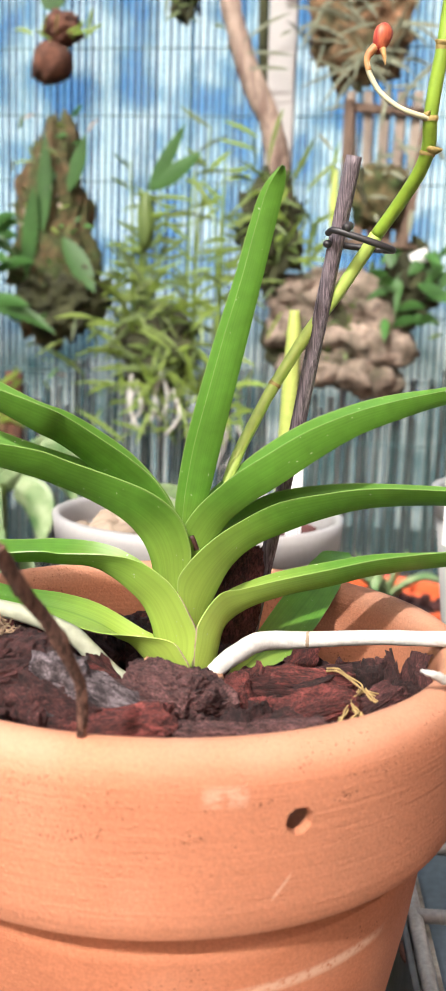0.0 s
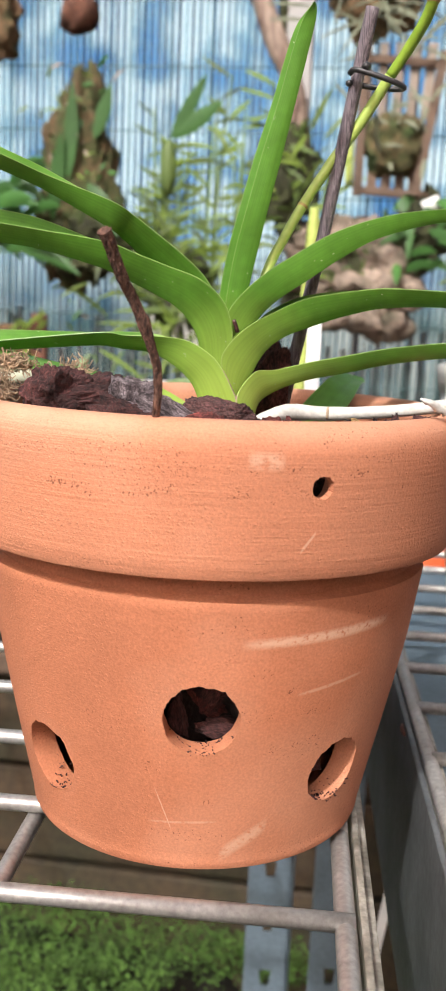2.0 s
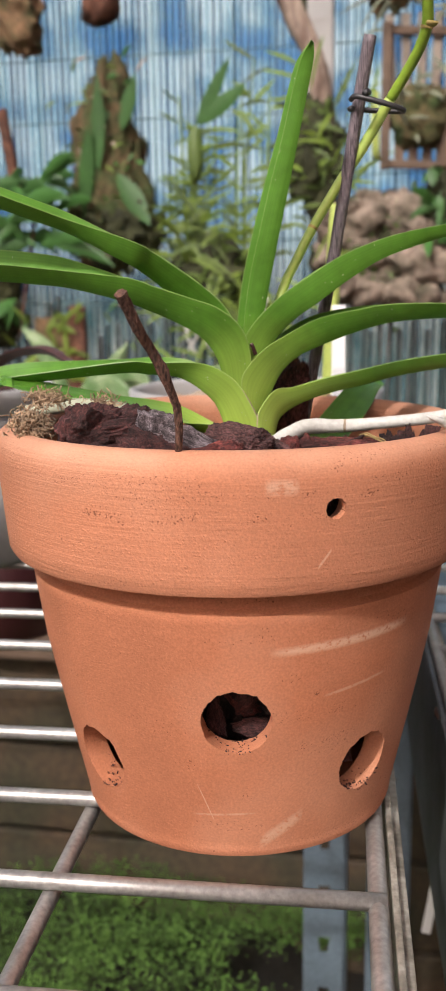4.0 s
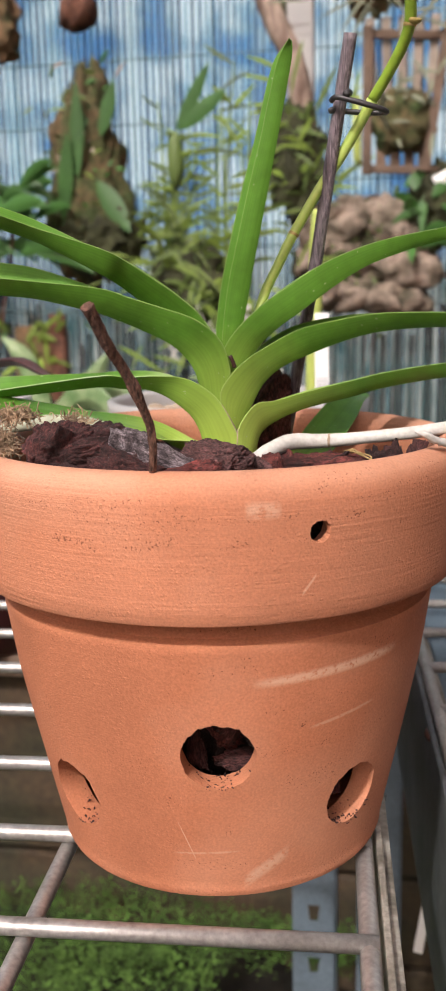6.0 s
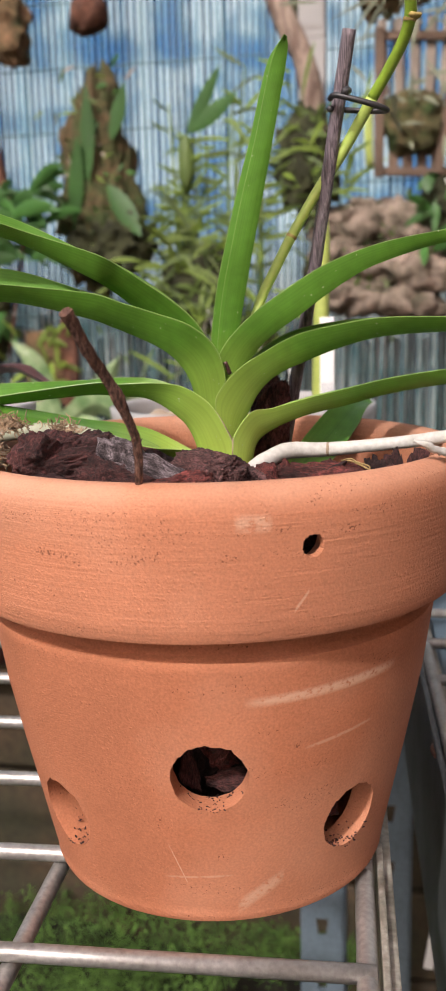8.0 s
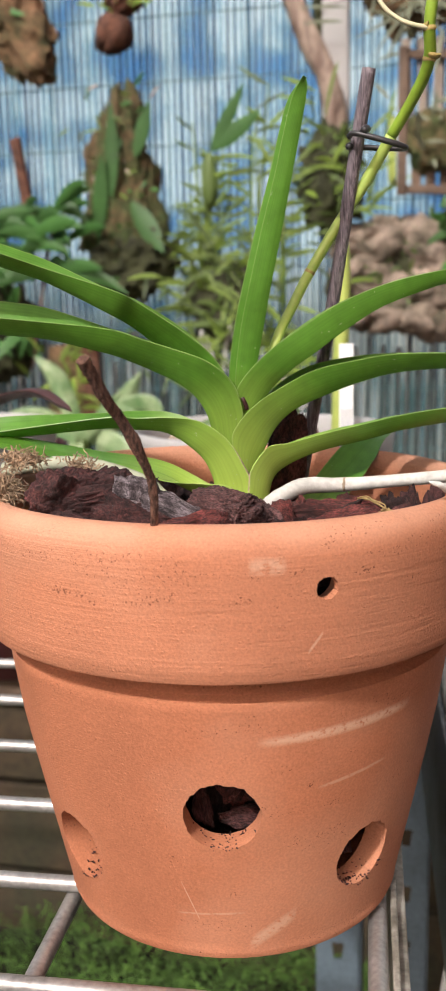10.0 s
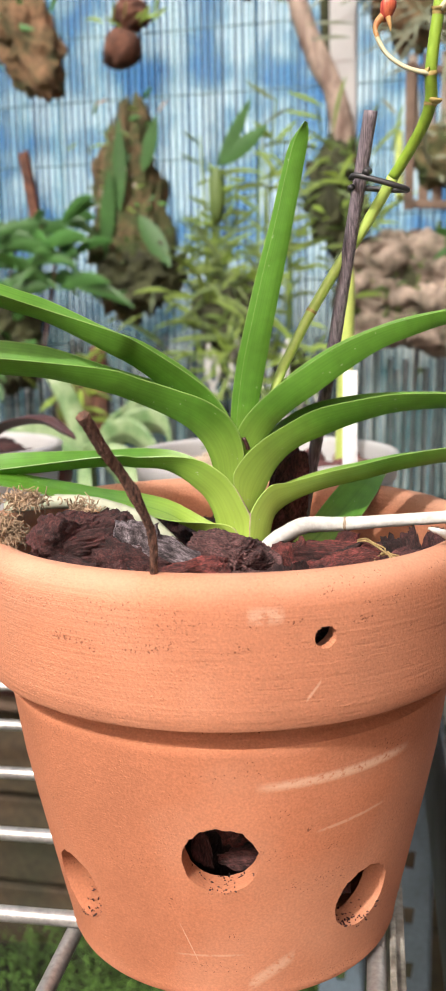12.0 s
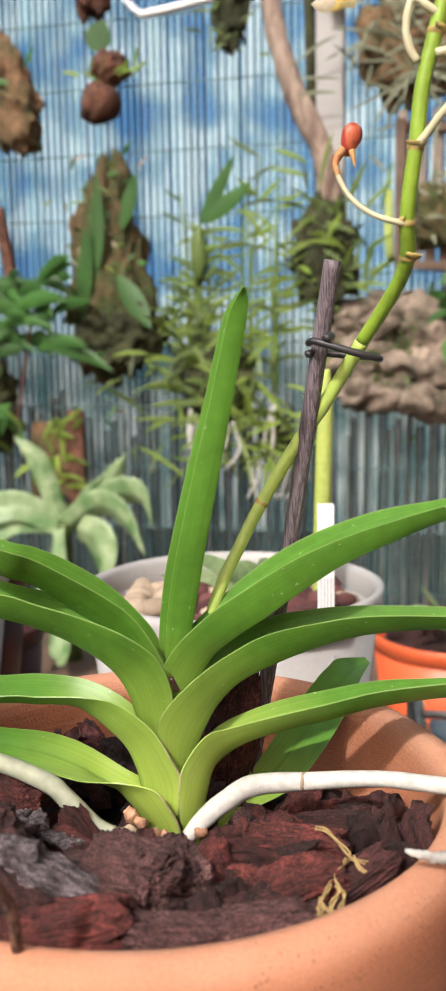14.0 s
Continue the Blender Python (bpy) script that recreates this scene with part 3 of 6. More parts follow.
wall = tagged(part("wall_back", box(bmesh.new(), (3.2, 0.0012, 2.4), Matrix.Translation((-0.2, 0.938, 0.58))), POLY, smooth=False), "clear ribbed polycarbonate greenhouse wall", "wall", kind="structure")
bm = bmesh.new()
rng = random.Random(4)
for i in range(280):
    x = -1.45 + i * 0.0086 + rng.uniform(-0.0005, 0.0005)
    box(bm, (0.0016 + (0.0018 if i % 5 == 0 else 0) * rng.random() + 0.0010 * rng.random(), 0.006, 2.4), Matrix.Translation((x, 0.9425, 0.58)))
tagged(part("ribs", bm, RIB, wall, smooth=False), kind="stuff")
part("sheet", box(bmesh.new(), (3.2, 0.0012, 2.4), Matrix.Translation((-0.2, 0.9468, 0.58))), POLY, wall, smooth=False)
mesh = tagged(thing("wire_mesh", "dark green wire mesh fixed along the greenhouse wall", "mesh", (0, 0.93, 0)), kind="structure")
for i in range(17):
    z = -0.30 + 0.0752 * i + 0.004
    part("wire", tube(bmesh.new(), [(-1.5, 0, z, 0.0008), (1.2, 0, z, 0.0008)], 2, 6), WIRE, mesh)
for i in range(52):
    x = -1.46 + 0.05 * i
    part("wire", tube(bmesh.new(), [(x, -0.002, -0.55, 0.0007), (x, -0.002, 1.1, 0.0007)], 2, 6), WIRE, mesh)
tagged(part("post", box(bmesh.new(), (0.032, 0.02, 1.6), Matrix.Translation((-0.052, 0.915, 1.17)), 0.003), WHITEP), "white painted upright behind the ribbed wall", "post", kind="structure")
tagged(part("wall_side_left", box(bmesh.new(), (0.02, 6.0, 1.8), Matrix.Translation((-1.9, -1.9, 0.28))), PAINT), "plain side wall", "wall", kind="structure")
# the right wall is an added reflector, out of view, warming the pot's right side
tagged(part("wall_side_right", box(bmesh.new(), (0.02, 6.0, 2.2), Matrix.Translation((1.25, -2.0, 0.48))), WALL_BOUNCE), "unseen warm side wall added to bounce light onto the pot", "wall", kind="structure")

screen = tagged(thing("reed_screen", "weathered brown reed screen outside the greenhouse wall", "screen", (0, 1.2, -0.62)), kind="structure")
rng = random.Random(14)
for i in range(94):
    x, top = -0.85 + 0.0149 * i + rng.uniform(-0.003, 0.003), 0.76 + rng.uniform(-0.05, 0.03)
    r = rng.uniform(0.0048, 0.0064)
    part("reed", tube(bmesh.new(), [(x, 0, 0, r), (x + rng.uniform(-0.004, 0.004), 0, top * 0.5, r), (x + rng.uniform(-0.008, 0.008), 0, top, r * 0.9)], 4, 6), REED, screen)

# ---- the wire shelves ----
TURN_SHELF = Matrix.Rotation(radians(3.4), 4, "Z")


def shelf(name, label, x0, x1, ys, along):
    top = thing(name, label, "shelf")
    for y in ys:
        a, b = TURN_SHELF @ Vector((x0, y, -0.0027)), TURN_SHELF @ Vector((x1, y, -0.0027))
        part("wire", tube(bmesh.new(), [(*a, 0.0025), (*b, 0.0025)], 8, 12, 0.02, 3), STEEL, top)
    for x, z, r, lo, hi in along:
        a, b = TURN_SHELF @ Vector((x, lo, z)), TURN_SHELF @ Vector((x, hi, z))
        part("wire", tube(bmesh.new(), [(*a, r), (*b, r)], 8, 12, 0.02, 5), STEEL, top)
    return top


shelf("wire_shelf", "galvanised wire shelf carrying the flowerpots", -0.62, 0.0475, [-0.0628 - 0.0462 + 0.0458 * i for i in range(10)],
                   [(0.0452, -0.0040, 0.0028, -0.26, 0.33), (-0.0480, -0.0077, 0.0026, -0.26, 0.33), (-0.30, -0.0077, 0.0026, -0.26, 0.33)])
shelf("wire_shelf", "galvanised wire shelf standing beside the first one", 0.0795, 0.60, [-0.1030 + 0.0468 * i for i in range(11)],
                    [(0.0790, -0.0035, 0.0028, -0.26, 0.40), (0.24, -0.0077, 0.0026, -0.26, 0.40)])


def rail(label, x, width, depth, y0, y1, lip=0.002, web=None):
    """An angle beam: an upright web and a narrow top flange."""
    r = thing("shelf_rail", label, "rail")
    L = y1 - y0
    for nm, size, at in (("web", (lip, L, depth), (x, (y0 + y1) / 2, -depth / 2 - 0.0025)), ("flange", (width, L, 0.002), (x + width / 2 + lip / 2 - 0.0003, (y0 + y1) / 2, -0.0075))):
        part(nm, box(bmesh.new(), size, TURN_SHELF @ Matrix.Translation(at), 0.0006), web if web and nm == "web" else RAIL, r)
    return r


rail("weathered steel rail along the edge of the wire shelf", 0.0500, 0.003, 0.034, -0.26, 0.33, 0.0020)
far_rail = rail("weathered steel rail of the neighbouring wire shelf", 0.0745, 0.0090, 0.085, -0.26, 0.40, 0.0022, WEB)
part("rust_patch", lump((0.0016, 0.006, 0.0010), 2, 0.3, 2, 4, TURN_SHELF @ Matrix.Translation((0.0735, 0.067, -0.0055))), HUSK, far_rail, "rust-brown bark crumb")


def slotted_post(x, y):
    p = thing("slotted_post", "blue-grey slotted steel upright under the shelf", "post", (x, y, -0.62), "uprights of the shelves")
    w, t, step = 0.0290, 0.0018, 0.0405
    bm = bmesh.new()
    rows, z = [], 0.0
    while z < 0.56:
        rows += [(z, 0.0026), (z + 0.0125, 0.0042)]
        z += step
    # keyhole slots are real openings in the plate
    lines = [[bm.verts.new((x, 0, zz)) for x in (-w / 2, -h, h, w / 2)] for zz, h in rows]
    for i, (a, b) in enumerate(zip(lines, lines[1:])):
        for c in range(3):
            if c != 1 or i % 2 == 1:
                bm.faces.new((a[c], a[c + 1], b[c + 1], b[c]))
    made = bmesh.ops.extrude_face_region(bm, geom=bm.faces[:])
    bmesh.ops.translate(bm, vec=(0, t, 0), verts=[v for v in made["geom"] if isinstance(v, bmesh.types.BMVert)])
    part("web", bm, POST, p, smooth=False)
    part("flange", box(bmesh.new(), (t, 0.028, 0.572), Matrix.Translation((w / 2, 0.014, 0.286))), POST, p)
    return p


slotted_post(0.007, 0.30)
slotted_post(0.0505, 0.31)
# a pale strip leaning behind the rail
tagged(part("pale_strip", box(bmesh.new(), (0.006, 0.002, 0.10), Matrix.Translation((0.083, 0.27, -0.20)) @ Matrix.Rotation(radians(8), 4, "Y"), 0.0008), PAINT), "pale plastic strip hanging under the shelf", "strip")


# ---- greenery under the shelf ----
def moss_bed():
    rng = random.Random(11)
    vs, fs = [], []

    def leaf(p, d, s):
        k = len(vs)
        up = Vector((rng.uniform(-0.3, 0.3), rng.uniform(-0.3, 0.3), 1)).normalized()
        sd = d.cross(up).normalized()
        vs.extend([p, p + d * s * 0.5 + sd * s * 0.3, p + d * s, p + d * s * 0.5 - sd * s * 0.3])
        fs.append((k, k + 1, k + 2, k + 3))

    for i in range(7500):
        x, y = rng.uniform(-0.55, 0.06), rng.uniform(0.10, 0.50)
        if noise.noise(Vector((x * 9, y * 9, 3))) < -0.30 or x > 0.035 + 0.02 * math.sin(y * 20):
            continue
        h = -0.40 + 0.035 * noise.noise(Vector((x * 9, y * 9, 0)))
        for j in range(9):
            a = rng.uniform(0, 2 * math.pi)
            d = Vector((math.cos(a), math.sin(a), rng.uniform(0.1, 0.9))).normalized()
            leaf(Vector((x + rng.uniform(-0.007, 0.007), y + rng.uniform(-0.007, 0.007), h + rng.uniform(0, 0.03))), d, rng.uniform(0.0024, 0.0046))
    me = bpy.data.meshes.new("moss_bed")
    me.from_pydata([tuple(v) for v in vs], [], fs)
    me.materials.append(MOSS)
    ob = new("moss_bed", me)
    return tagged(ob, "low bright green mossy plants under the shelf", "moss", kind="stuff")


moss_bed()
tagged(part("planting_bed", moved(rough(lump((0.36, 0.40, 0.10), 4, 0.15, 2.5, 2), 0.01, 20, 1), -0.30, 0.43, -0.50), GROUND), "soil bed under the shelf, its colour darkened for shade", "soil", kind="structure")
bench = thing("bench", "dark wooden bench along the greenhouse wall", "bench", (-0.2, 0.70, -0.15))
part("bench_top", box(bmesh.new(), (2.2, 0.46, 0.02), bevel=0.004), SLAT, bench)
for i in range(5):
    part("front_board", box(bmesh.new(), (2.2, 0.016, 0.084), Matrix.Translation((0, -0.20, -0.058 - 0.090 * i)), 0.003), BOARD, bench, "damp dark brown board")


# ---- the terracotta pot ----
def terracotta_pot():
    """Body and collar of one wall; the holes are drilled through it."""
    key = [(0.0, 0.004), (0.030, 0.004), (0.0488, 0.0), (0.0503, 0.0004), (0.0508, 0.0016), (0.0510, 0.0030), (0.05095, 0.0036), (0.0514, 0.0056), (0.0594, 0.043), (0.0624, 0.058), (0.0640, 0.0690), (0.0650, 0.0760), (0.0653, 0.0780), (0.0650, 0.0788), (0.0636, 0.0792), (0.0625, 0.0800), (0.0622, 0.0828), (0.0626, 0.0848), (0.0640, 0.0853),
           (0.0700, 0.0857), (0.0716, 0.0861), (0.0723, 0.0874), (0.0727, 0.0915), (0.0737, 0.1040), (0.0747, 0.1150), (0.0746, 0.1185), (0.0735, 0.1212), (0.0712, 0.1229), (0.0690, 0.1233),
           (0.0672, 0.1226), (0.0660, 0.1208), (0.0655, 0.1170), (0.0640, 0.1000), (0.0585, 0.0800), (0.0495, 0.030), (0.0442, 0.010), (0.0, 0.009)]
    prof = []
    for (r0, z0), (r1, z1) in zip(key, key[1:]):
        steps = max(1, round(math.hypot(r1 - r0, z1 - z0) / 0.0028))
        prof += [(r0 + (r1 - r0) * i / steps, z0 + (z1 - z0) * i / steps) for i in range(steps)]
    prof.append(key[-1])
    bm = lathe(bmesh.new(), prof, 144)
    bmesh.ops.remove_doubles(bm, verts=bm.verts[:], dist=1e-5)
    for v in bm.verts:
        v.co.xy *= 1 + 0.0016 * noise.noise(v.co * 30)
    ob = new("body", mesh_of(bm, "body", TERRA))
    cuts = bmesh.new()
    for az, z, r, dip in ((-80.8, 0.0465, 0.0100, 14), (-128.4, 0.0255, 0.0101, 14), (-39.1, 0.0262, 0.0096, 14), (-60.6, 0.1085, 0.0027, 0)):
        a = radians(az)
        m = Matrix.Translation((0, 0, z)) @ Matrix.Rotation(a, 4, "Z")
        out = 0.0508 + (z - 0.0025) * 0.2120 if z < 0.08 else 0.0741
        rings = []
        for d in (-0.040, -0.014, -0.008, -0.005, -0.0025, -0.0011, -0.0003, 0.001, 0.004, 0.012):
            ring = []
            for j in range(64):
                g = 2 * math.pi * j / 64
                e = Vector((math.cos(g) * 2.2, math.sin(g) * 2.2, d * 150 + az))
                low = max(0.0, -math.sin(g))
                flare = 0.0013 * max(0.0, noise.noise(e * 3.1) + 0.15 + 0.3 * low) if d > -0.0012 else 0.0
                q = r * 0.97 + 0.00016 * max(0.5, r / 0.01) * noise.fractal(e, 0.7, 2.0, 4) * (1 + 1.2 * low) + flare * (0.5 if d < 0 else 1.0) * max(0.5, r / 0.01)
                if r < 0.005 and d <= -0.005:
                    q *= 2.0  # the small hole has broken out wide on the inside
                ring.append(m @ Vector((out + d, q * math.cos(g), q * math.sin(g))))
            rings.append(ring)
        loft(cuts, rings)
    cutter = new("cutter", mesh_of(cuts, "cutter", TERRA))
    mod = ob.modifiers.new("holes", "BOOLEAN")
    mod.object, mod.operation, mod.solver = cutter, "DIFFERENCE", "EXACT"
    done = bpy.data.meshes.new_from_object(ob.evaluated_get(bpy.context.evaluated_depsgraph_get()))
    ob.modifiers.clear()
    ob.data = sharpen(done)
    bpy.data.objects.remove(cutter)
    # split the collar from the body at the groove
    whole = bmesh.new()
    whole.from_mesh(ob.data)
    collar = whole.copy()
    for b, keep in ((whole, -1), (collar, 1)):
        gone = [f for f in b.faces if (1 if (f.calc_center_median().z > 0.0852 and f.calc_center_median().xy.length > 0.0655) or f.calc_center_median().z > 0.117 else -1) != keep]
        bmesh.ops.delete(b, geom=gone, context="FACES")
    root = thing("terracotta_pot", "orange terracotta flowerpot with drilled holes on a wire shelf", "flowerpot")
    whole.to_mesh(ob.data)
    whole.free()
    ob.parent = root
    me = bpy.data.meshes.new("collar")
    collar.to_mesh(me)
    collar.free()
    me.materials.append(TERRA)
    rim = new("collar", me)
    rim.parent = root
    rim["label"] = "thick rounded terracotta collar"
    return root


pot = terracotta_pot()

# ---- the orchid ----
orchid = thing("orchid", "green strap-leaved orchid rooted in bark in the terracotta pot", "orchid", (0.006, 0.004, 0.110))


def on_orchid(name, bm, material, label="", parent=None):
    bmesh.ops.translate(bm, vec=-Vector(orchid.location), verts=bm.verts[:])
    return part(name, bm, material, parent or orchid, label)


# in millimetres: x, y, z of the keel, the near margin and the far margin, from the base to the tip
LEAVES = {
    "upper_right": [(5.2, 4, 132.1, 1, 1, 136.4, 0.2, 7, 135.3), (8.4, 5, 142, 1.5, 1, 143.7, 1.1, 9, 144.8), (12.4, 6, 149, 5.3, 1, 151.7, 4.3, 11, 151.6), (18.4, 6, 154.6, 13.5, 2, 159.9, 11.7, 13, 159.1), (25.6, 7, 159.5, 21.9, 4, 165.8, 19.8, 19, 166), (34.1, 9, 165.6, 31.7, 6, 172, 29.2, 25, 172), (43.8, 12, 171.5, 42.6, 10, 176.7, 40.8, 29, 176.9), (53.5, 17, 175.4, 52.8, 15, 179.7, 52.1, 31, 180.3), (65.7, 26, 179.3, 65.6, 24, 182.4, 65.7, 33, 182.7), (79.7, 33.7, 182, 79.6, 31.7, 185.1, 79.7, 40.7, 185.4), (93.7, 41.6, 183.7, 93.6, 39.9, 186.4, 93.7, 47.5, 186.6), (109.7, 51.7, 184.7, 109.7, 51.4, 185, 109.7, 52, 185)],
    "middle_right": [(6.7, 3, 119.9, 4.9, -1, 124.2, 3.1, 7, 120.9), (8.1, 3, 125.8, 2.4, -3, 133.5, 0.1, 9, 129.8), (10.7, 4, 132.5, 4.3, -3, 138.8, 1.2, 11, 134.6), (13.7, 7, 138, 9.6, 0, 144.6, 6.9, 14, 141.4), (18.7, 11, 142.5, 15.7, 6, 148.6, 13, 17, 148.7), (27.2, 15, 146.3, 25.1, 10, 153.4, 22.4, 21, 154), (37.4, 18, 150, 36.5, 13, 155.9, 34.5, 23, 156.5), (49.1, 20, 152.8, 48.7, 15, 157.6, 47.3, 25, 157.4), (66.1, 23, 153.8, 65.9, 18, 157.6, 66.1, 27, 157.3), (80.1, 25.2, 153.1, 79.9, 20.2, 156.9, 80.1, 29.2, 156.6), (94.1, 27.4, 151.1, 93.9, 23.1, 154.3, 94.1, 30.8, 154.1), (110, 29.6, 147.2, 110, 29.3, 147.5, 110, 29.9, 147.5)],
    "lower_right": [(7.7, 1, 105.9, 7.1, -3, 112.3, 5.3, 5, 108.8), (11, 1, 111.4, 7.7, -5, 121.7, 5.3, 7, 116.7), (11.8, 2, 118, 8.4, -4, 126.1, 5.5, 9, 121.4), (13.4, 6, 123.3, 12.4, 1, 131.5, 10.8, 11, 127.8), (18.7, 10, 127, 17.8, 6, 132.1, 15.9, 15, 130.7), (27.5, 12, 130.2, 28.2, 8, 134.9, 25.5, 20, 133.6), (39.2, 15, 132.8, 39.6, 11, 137.4, 37.6, 23, 136.2), (50.9, 18, 135.7, 51, 14, 139.9, 50.5, 25, 138.7), (66.3, 20, 138.2, 66.2, 16, 142.1, 66.4, 26, 140), (80.3, 21.5, 139.5, 80.2, 17.5, 143.3, 80.4, 27.5, 141.3), (94.3, 23.1, 140, 94.2, 19.7, 143.2, 94.3, 28.2, 141.5), (110.3, 25.4, 139.7, 110.3, 25.1, 140, 110.3, 25.7, 140)],
    "upper_left": [(-4.1, 11, 131.1, 0, 8, 134.9, -1.7, 14, 133.3), (-5.6, 10, 139.3, 2.8, 6, 142.4, 0, 15, 143.2), (-8.8, 9, 147.9, 0.8, 4, 150, -1.8, 13, 150.7), (-12.7, 7, 153, -4, 2, 158.2, -5.1, 11, 156.5), (-17.4, 4, 158.8, -10, -1, 164, -11.9, 9, 164), (-22.6, 0, 164.4, -16.9, -5, 169.4, -19.7, 5, 170.2), (-27.2, -5, 168.7, -23.1, -9, 173.9, -26.3, 0, 174.7), (-30.9, -10, 171.5, -28.7, -14, 177.2, -32.9, -5, 177.7), (-47.6, -13, 180.3, -46, -17, 183.2, -48.8, -9, 185.8), (-56.5, -18, 184, -54.7, -22, 186.6, -57.8, -14, 189.6), (-68.5, -24.7, 188.6, -66.7, -28.7, 191.3, -69.8, -20.7, 194.3), (-81.5, -32, 193.4, -79.8, -35.8, 195.9, -82.7, -28.2, 198.7), (-94.5, -39.3, 198.2, -93.2, -42.1, 200, -95.4, -36.5, 202.1), (-108.3, -47.2, 203.6, -108.3, -47.5, 203.9, -108.3, -46.9, 203.9)],
    "second_left": [(-0.5, 6, 124.6, 5.9, 3, 127.9, 3.9, 10, 125.1), (-3.1, 4, 131.9, 5.1, 1, 135.6, 2.6, 10, 132.7), (-4.4, 1, 140.3, 5.1, -1, 143.7, 2.6, 9, 141.9), (-7.2, 0, 145.8, 2.6, -4, 151.4, -0.7, 9, 148.9), (-12, -1, 150.4, -3.8, -7, 157.1, -7.7, 8, 155.1), (-19.6, -1, 154.3, -13.9, -7, 160.7, -17.8, 6, 160.6), (-27.1, -3, 157.7, -22.7, -9, 163.7, -27, 3, 163.9), (-33.4, -6, 160.3, -30.7, -11, 166.4, -35.4, -1, 167), (-50.1, -9, 164.6, -48, -14, 168.7, -51.5, -4, 172.6), (-60.4, -12, 165.9, -58, -17, 169.9, -61.8, -7, 174.6), (-72.4, -15.5, 167.1, -70, -20.5, 171.2, -73.8, -10.5, 175.8), (-85.3, -19.3, 168, -83.1, -24.1, 171.8, -86.7, -14.6, 176.3), (-98.3, -23.2, 168.9, -96.6, -26.7, 171.8, -99.3, -19.7, 175), (-112.1, -27.3, 170.4, -112.1, -27.6, 170.7, -112.1, -27, 170.7)],
    "third_left": [(-0.8, 3, 108.5, 6.4, -2, 113.2, 3.6, 8, 108.3), (-2.7, 3, 115.5, 7.7, -3, 121.5, 4.5, 9, 116.3), (-3.7, 2, 122.2, 5.5, -4, 127.6, 2.1, 8, 122.7), (-6.2, 2, 127.5, 2.6, -4, 132.6, -0.6, 8, 128.5), (-9.9, 2, 131.1, -0.8, -4, 136.1, -3.7, 7, 132.7), (-14.9, 3, 134.3, -7.5, -3, 139.5, -9.8, 7, 137.8), (-20.7, 4, 136.3, -15.8, -3, 140.6, -18.8, 8, 140.9), (-28.7, 2, 137.2, -26, -4, 140.5, -30.6, 9, 141.3), (-37.4, 0, 137.7, -34.4, -6, 140.9, -41.1, 8, 140.7), (-66.8, -2, 134.8, -64.5, -7, 137.2, -68.5, 3, 140.2), (-78.8, -3.1, 133.2, -76.5, -8.1, 135.6, -80.5, 1.9, 138.6), (-91.8, -4.3, 130.8, -89.6, -9, 133.1, -93.4, 0.5, 135.9), (-104.7, -5.5, 128, -103.1, -9, 129.7, -105.9, -2, 131.8), (-118.6, -6.7, 124.5, -118.6, -7, 124.8, -118.6, -6.4, 124.8)],
    "lowest_left": [(-1.4, 2, 105.4, 7.8, -3, 107.4, 5.1, 7, 102.1), (-2.8, 1, 110.6, 6.9, -5, 113, 3.5, 7, 106.8), (-6, 1, 114.4, 4.9, -6, 117.4, 1.4, 7, 111.5), (-9, 1, 117.3, 1.7, -6, 120.9, -1, 6, 116.6), (-12.4, 1, 118.9, -6.8, -5, 121.4, -7, 4, 120.2), (-17.8, -1, 122.7, -14.8, -7, 122.1, -18.3, 5, 125.6), (-26.4, -1, 125.3, -23.2, -7, 123.6, -28.4, 6, 127.7), (-36.6, -3, 127.6, -34.3, -8, 126.2, -39.3, 3, 129.4), (-48.6, -5.4, 130.1, -46.3, -10.4, 128.7, -51.3, 0.6, 131.9), (-61.6, -7.9, 132.7, -59.4, -12.6, 131.4, -64.2, -2.2, 134.4), (-74.6, -10.3, 135.2, -73, -13.8, 134.2, -76.5, -6.1, 136.4), (-88.7, -12.9, 137.4, -88.7, -13.2, 137.7, -88.7, -12.6, 137.7)],
    "young": [(4.3, 10.5, 143.7, 1.1, 9.2, 145.7, -1.4, 14, 144.6), (6.7, 9, 153.6, 1.8, 7.7, 153.7, -1.3, 12.5, 152.2), (9.2, 7, 164.8, 3.9, 5.7, 166.1, 0.8, 10.5, 165.2), (12.1, 4.5, 177.3, 7, 3.2, 177.9, 3.9, 8, 177.1), (15.5, 2.5, 191.9, 11, 1.2, 192.9, 8.2, 6, 192.6), (18.7, 0.5, 205.9, 15.1, -0.8, 206.9, 12.7, 4, 206.9), (21.4, -1, 218, 18.1, -2.3, 218.5, 15.9, 2.5, 218.6), (23.4, -2.5, 227.1, 20.7, -3.8, 226.9, 18.8, 1, 227.1), (23.9, -4, 231.5, 23.8, -5.3, 231.6, 22.7, -0.5, 232)],
    "short": [(12.5, 12, 103.8, 13.5, 11, 103.8, 12.3, 13, 104.6), (17.2, 20, 106.6, 20, 18, 106.1, 16.1, 22, 109.7), (22.9, 30, 110, 28.2, 27, 107.9, 19.9, 33, 113.7), (29, 40, 115.8, 35.2, 37, 114, 25.2, 43, 120.5), (35.3, 52, 122.6, 40.8, 49, 121.4, 31.5, 55, 127.4), (38.0, 58.5, 125.6, 42.6, 55.5, 124.9, 34, 61, 129), (40.4, 64, 127, 43.7, 61.5, 126.6, 36.6, 66.5, 130), (44.8, 74, 127.2, 45.4, 73.5, 127, 43.9, 74.5, 128.2)],
}
EDGED = {"lower_right": 2, "third_left": 3, "lowest_left": 3, "middle_right": 1}
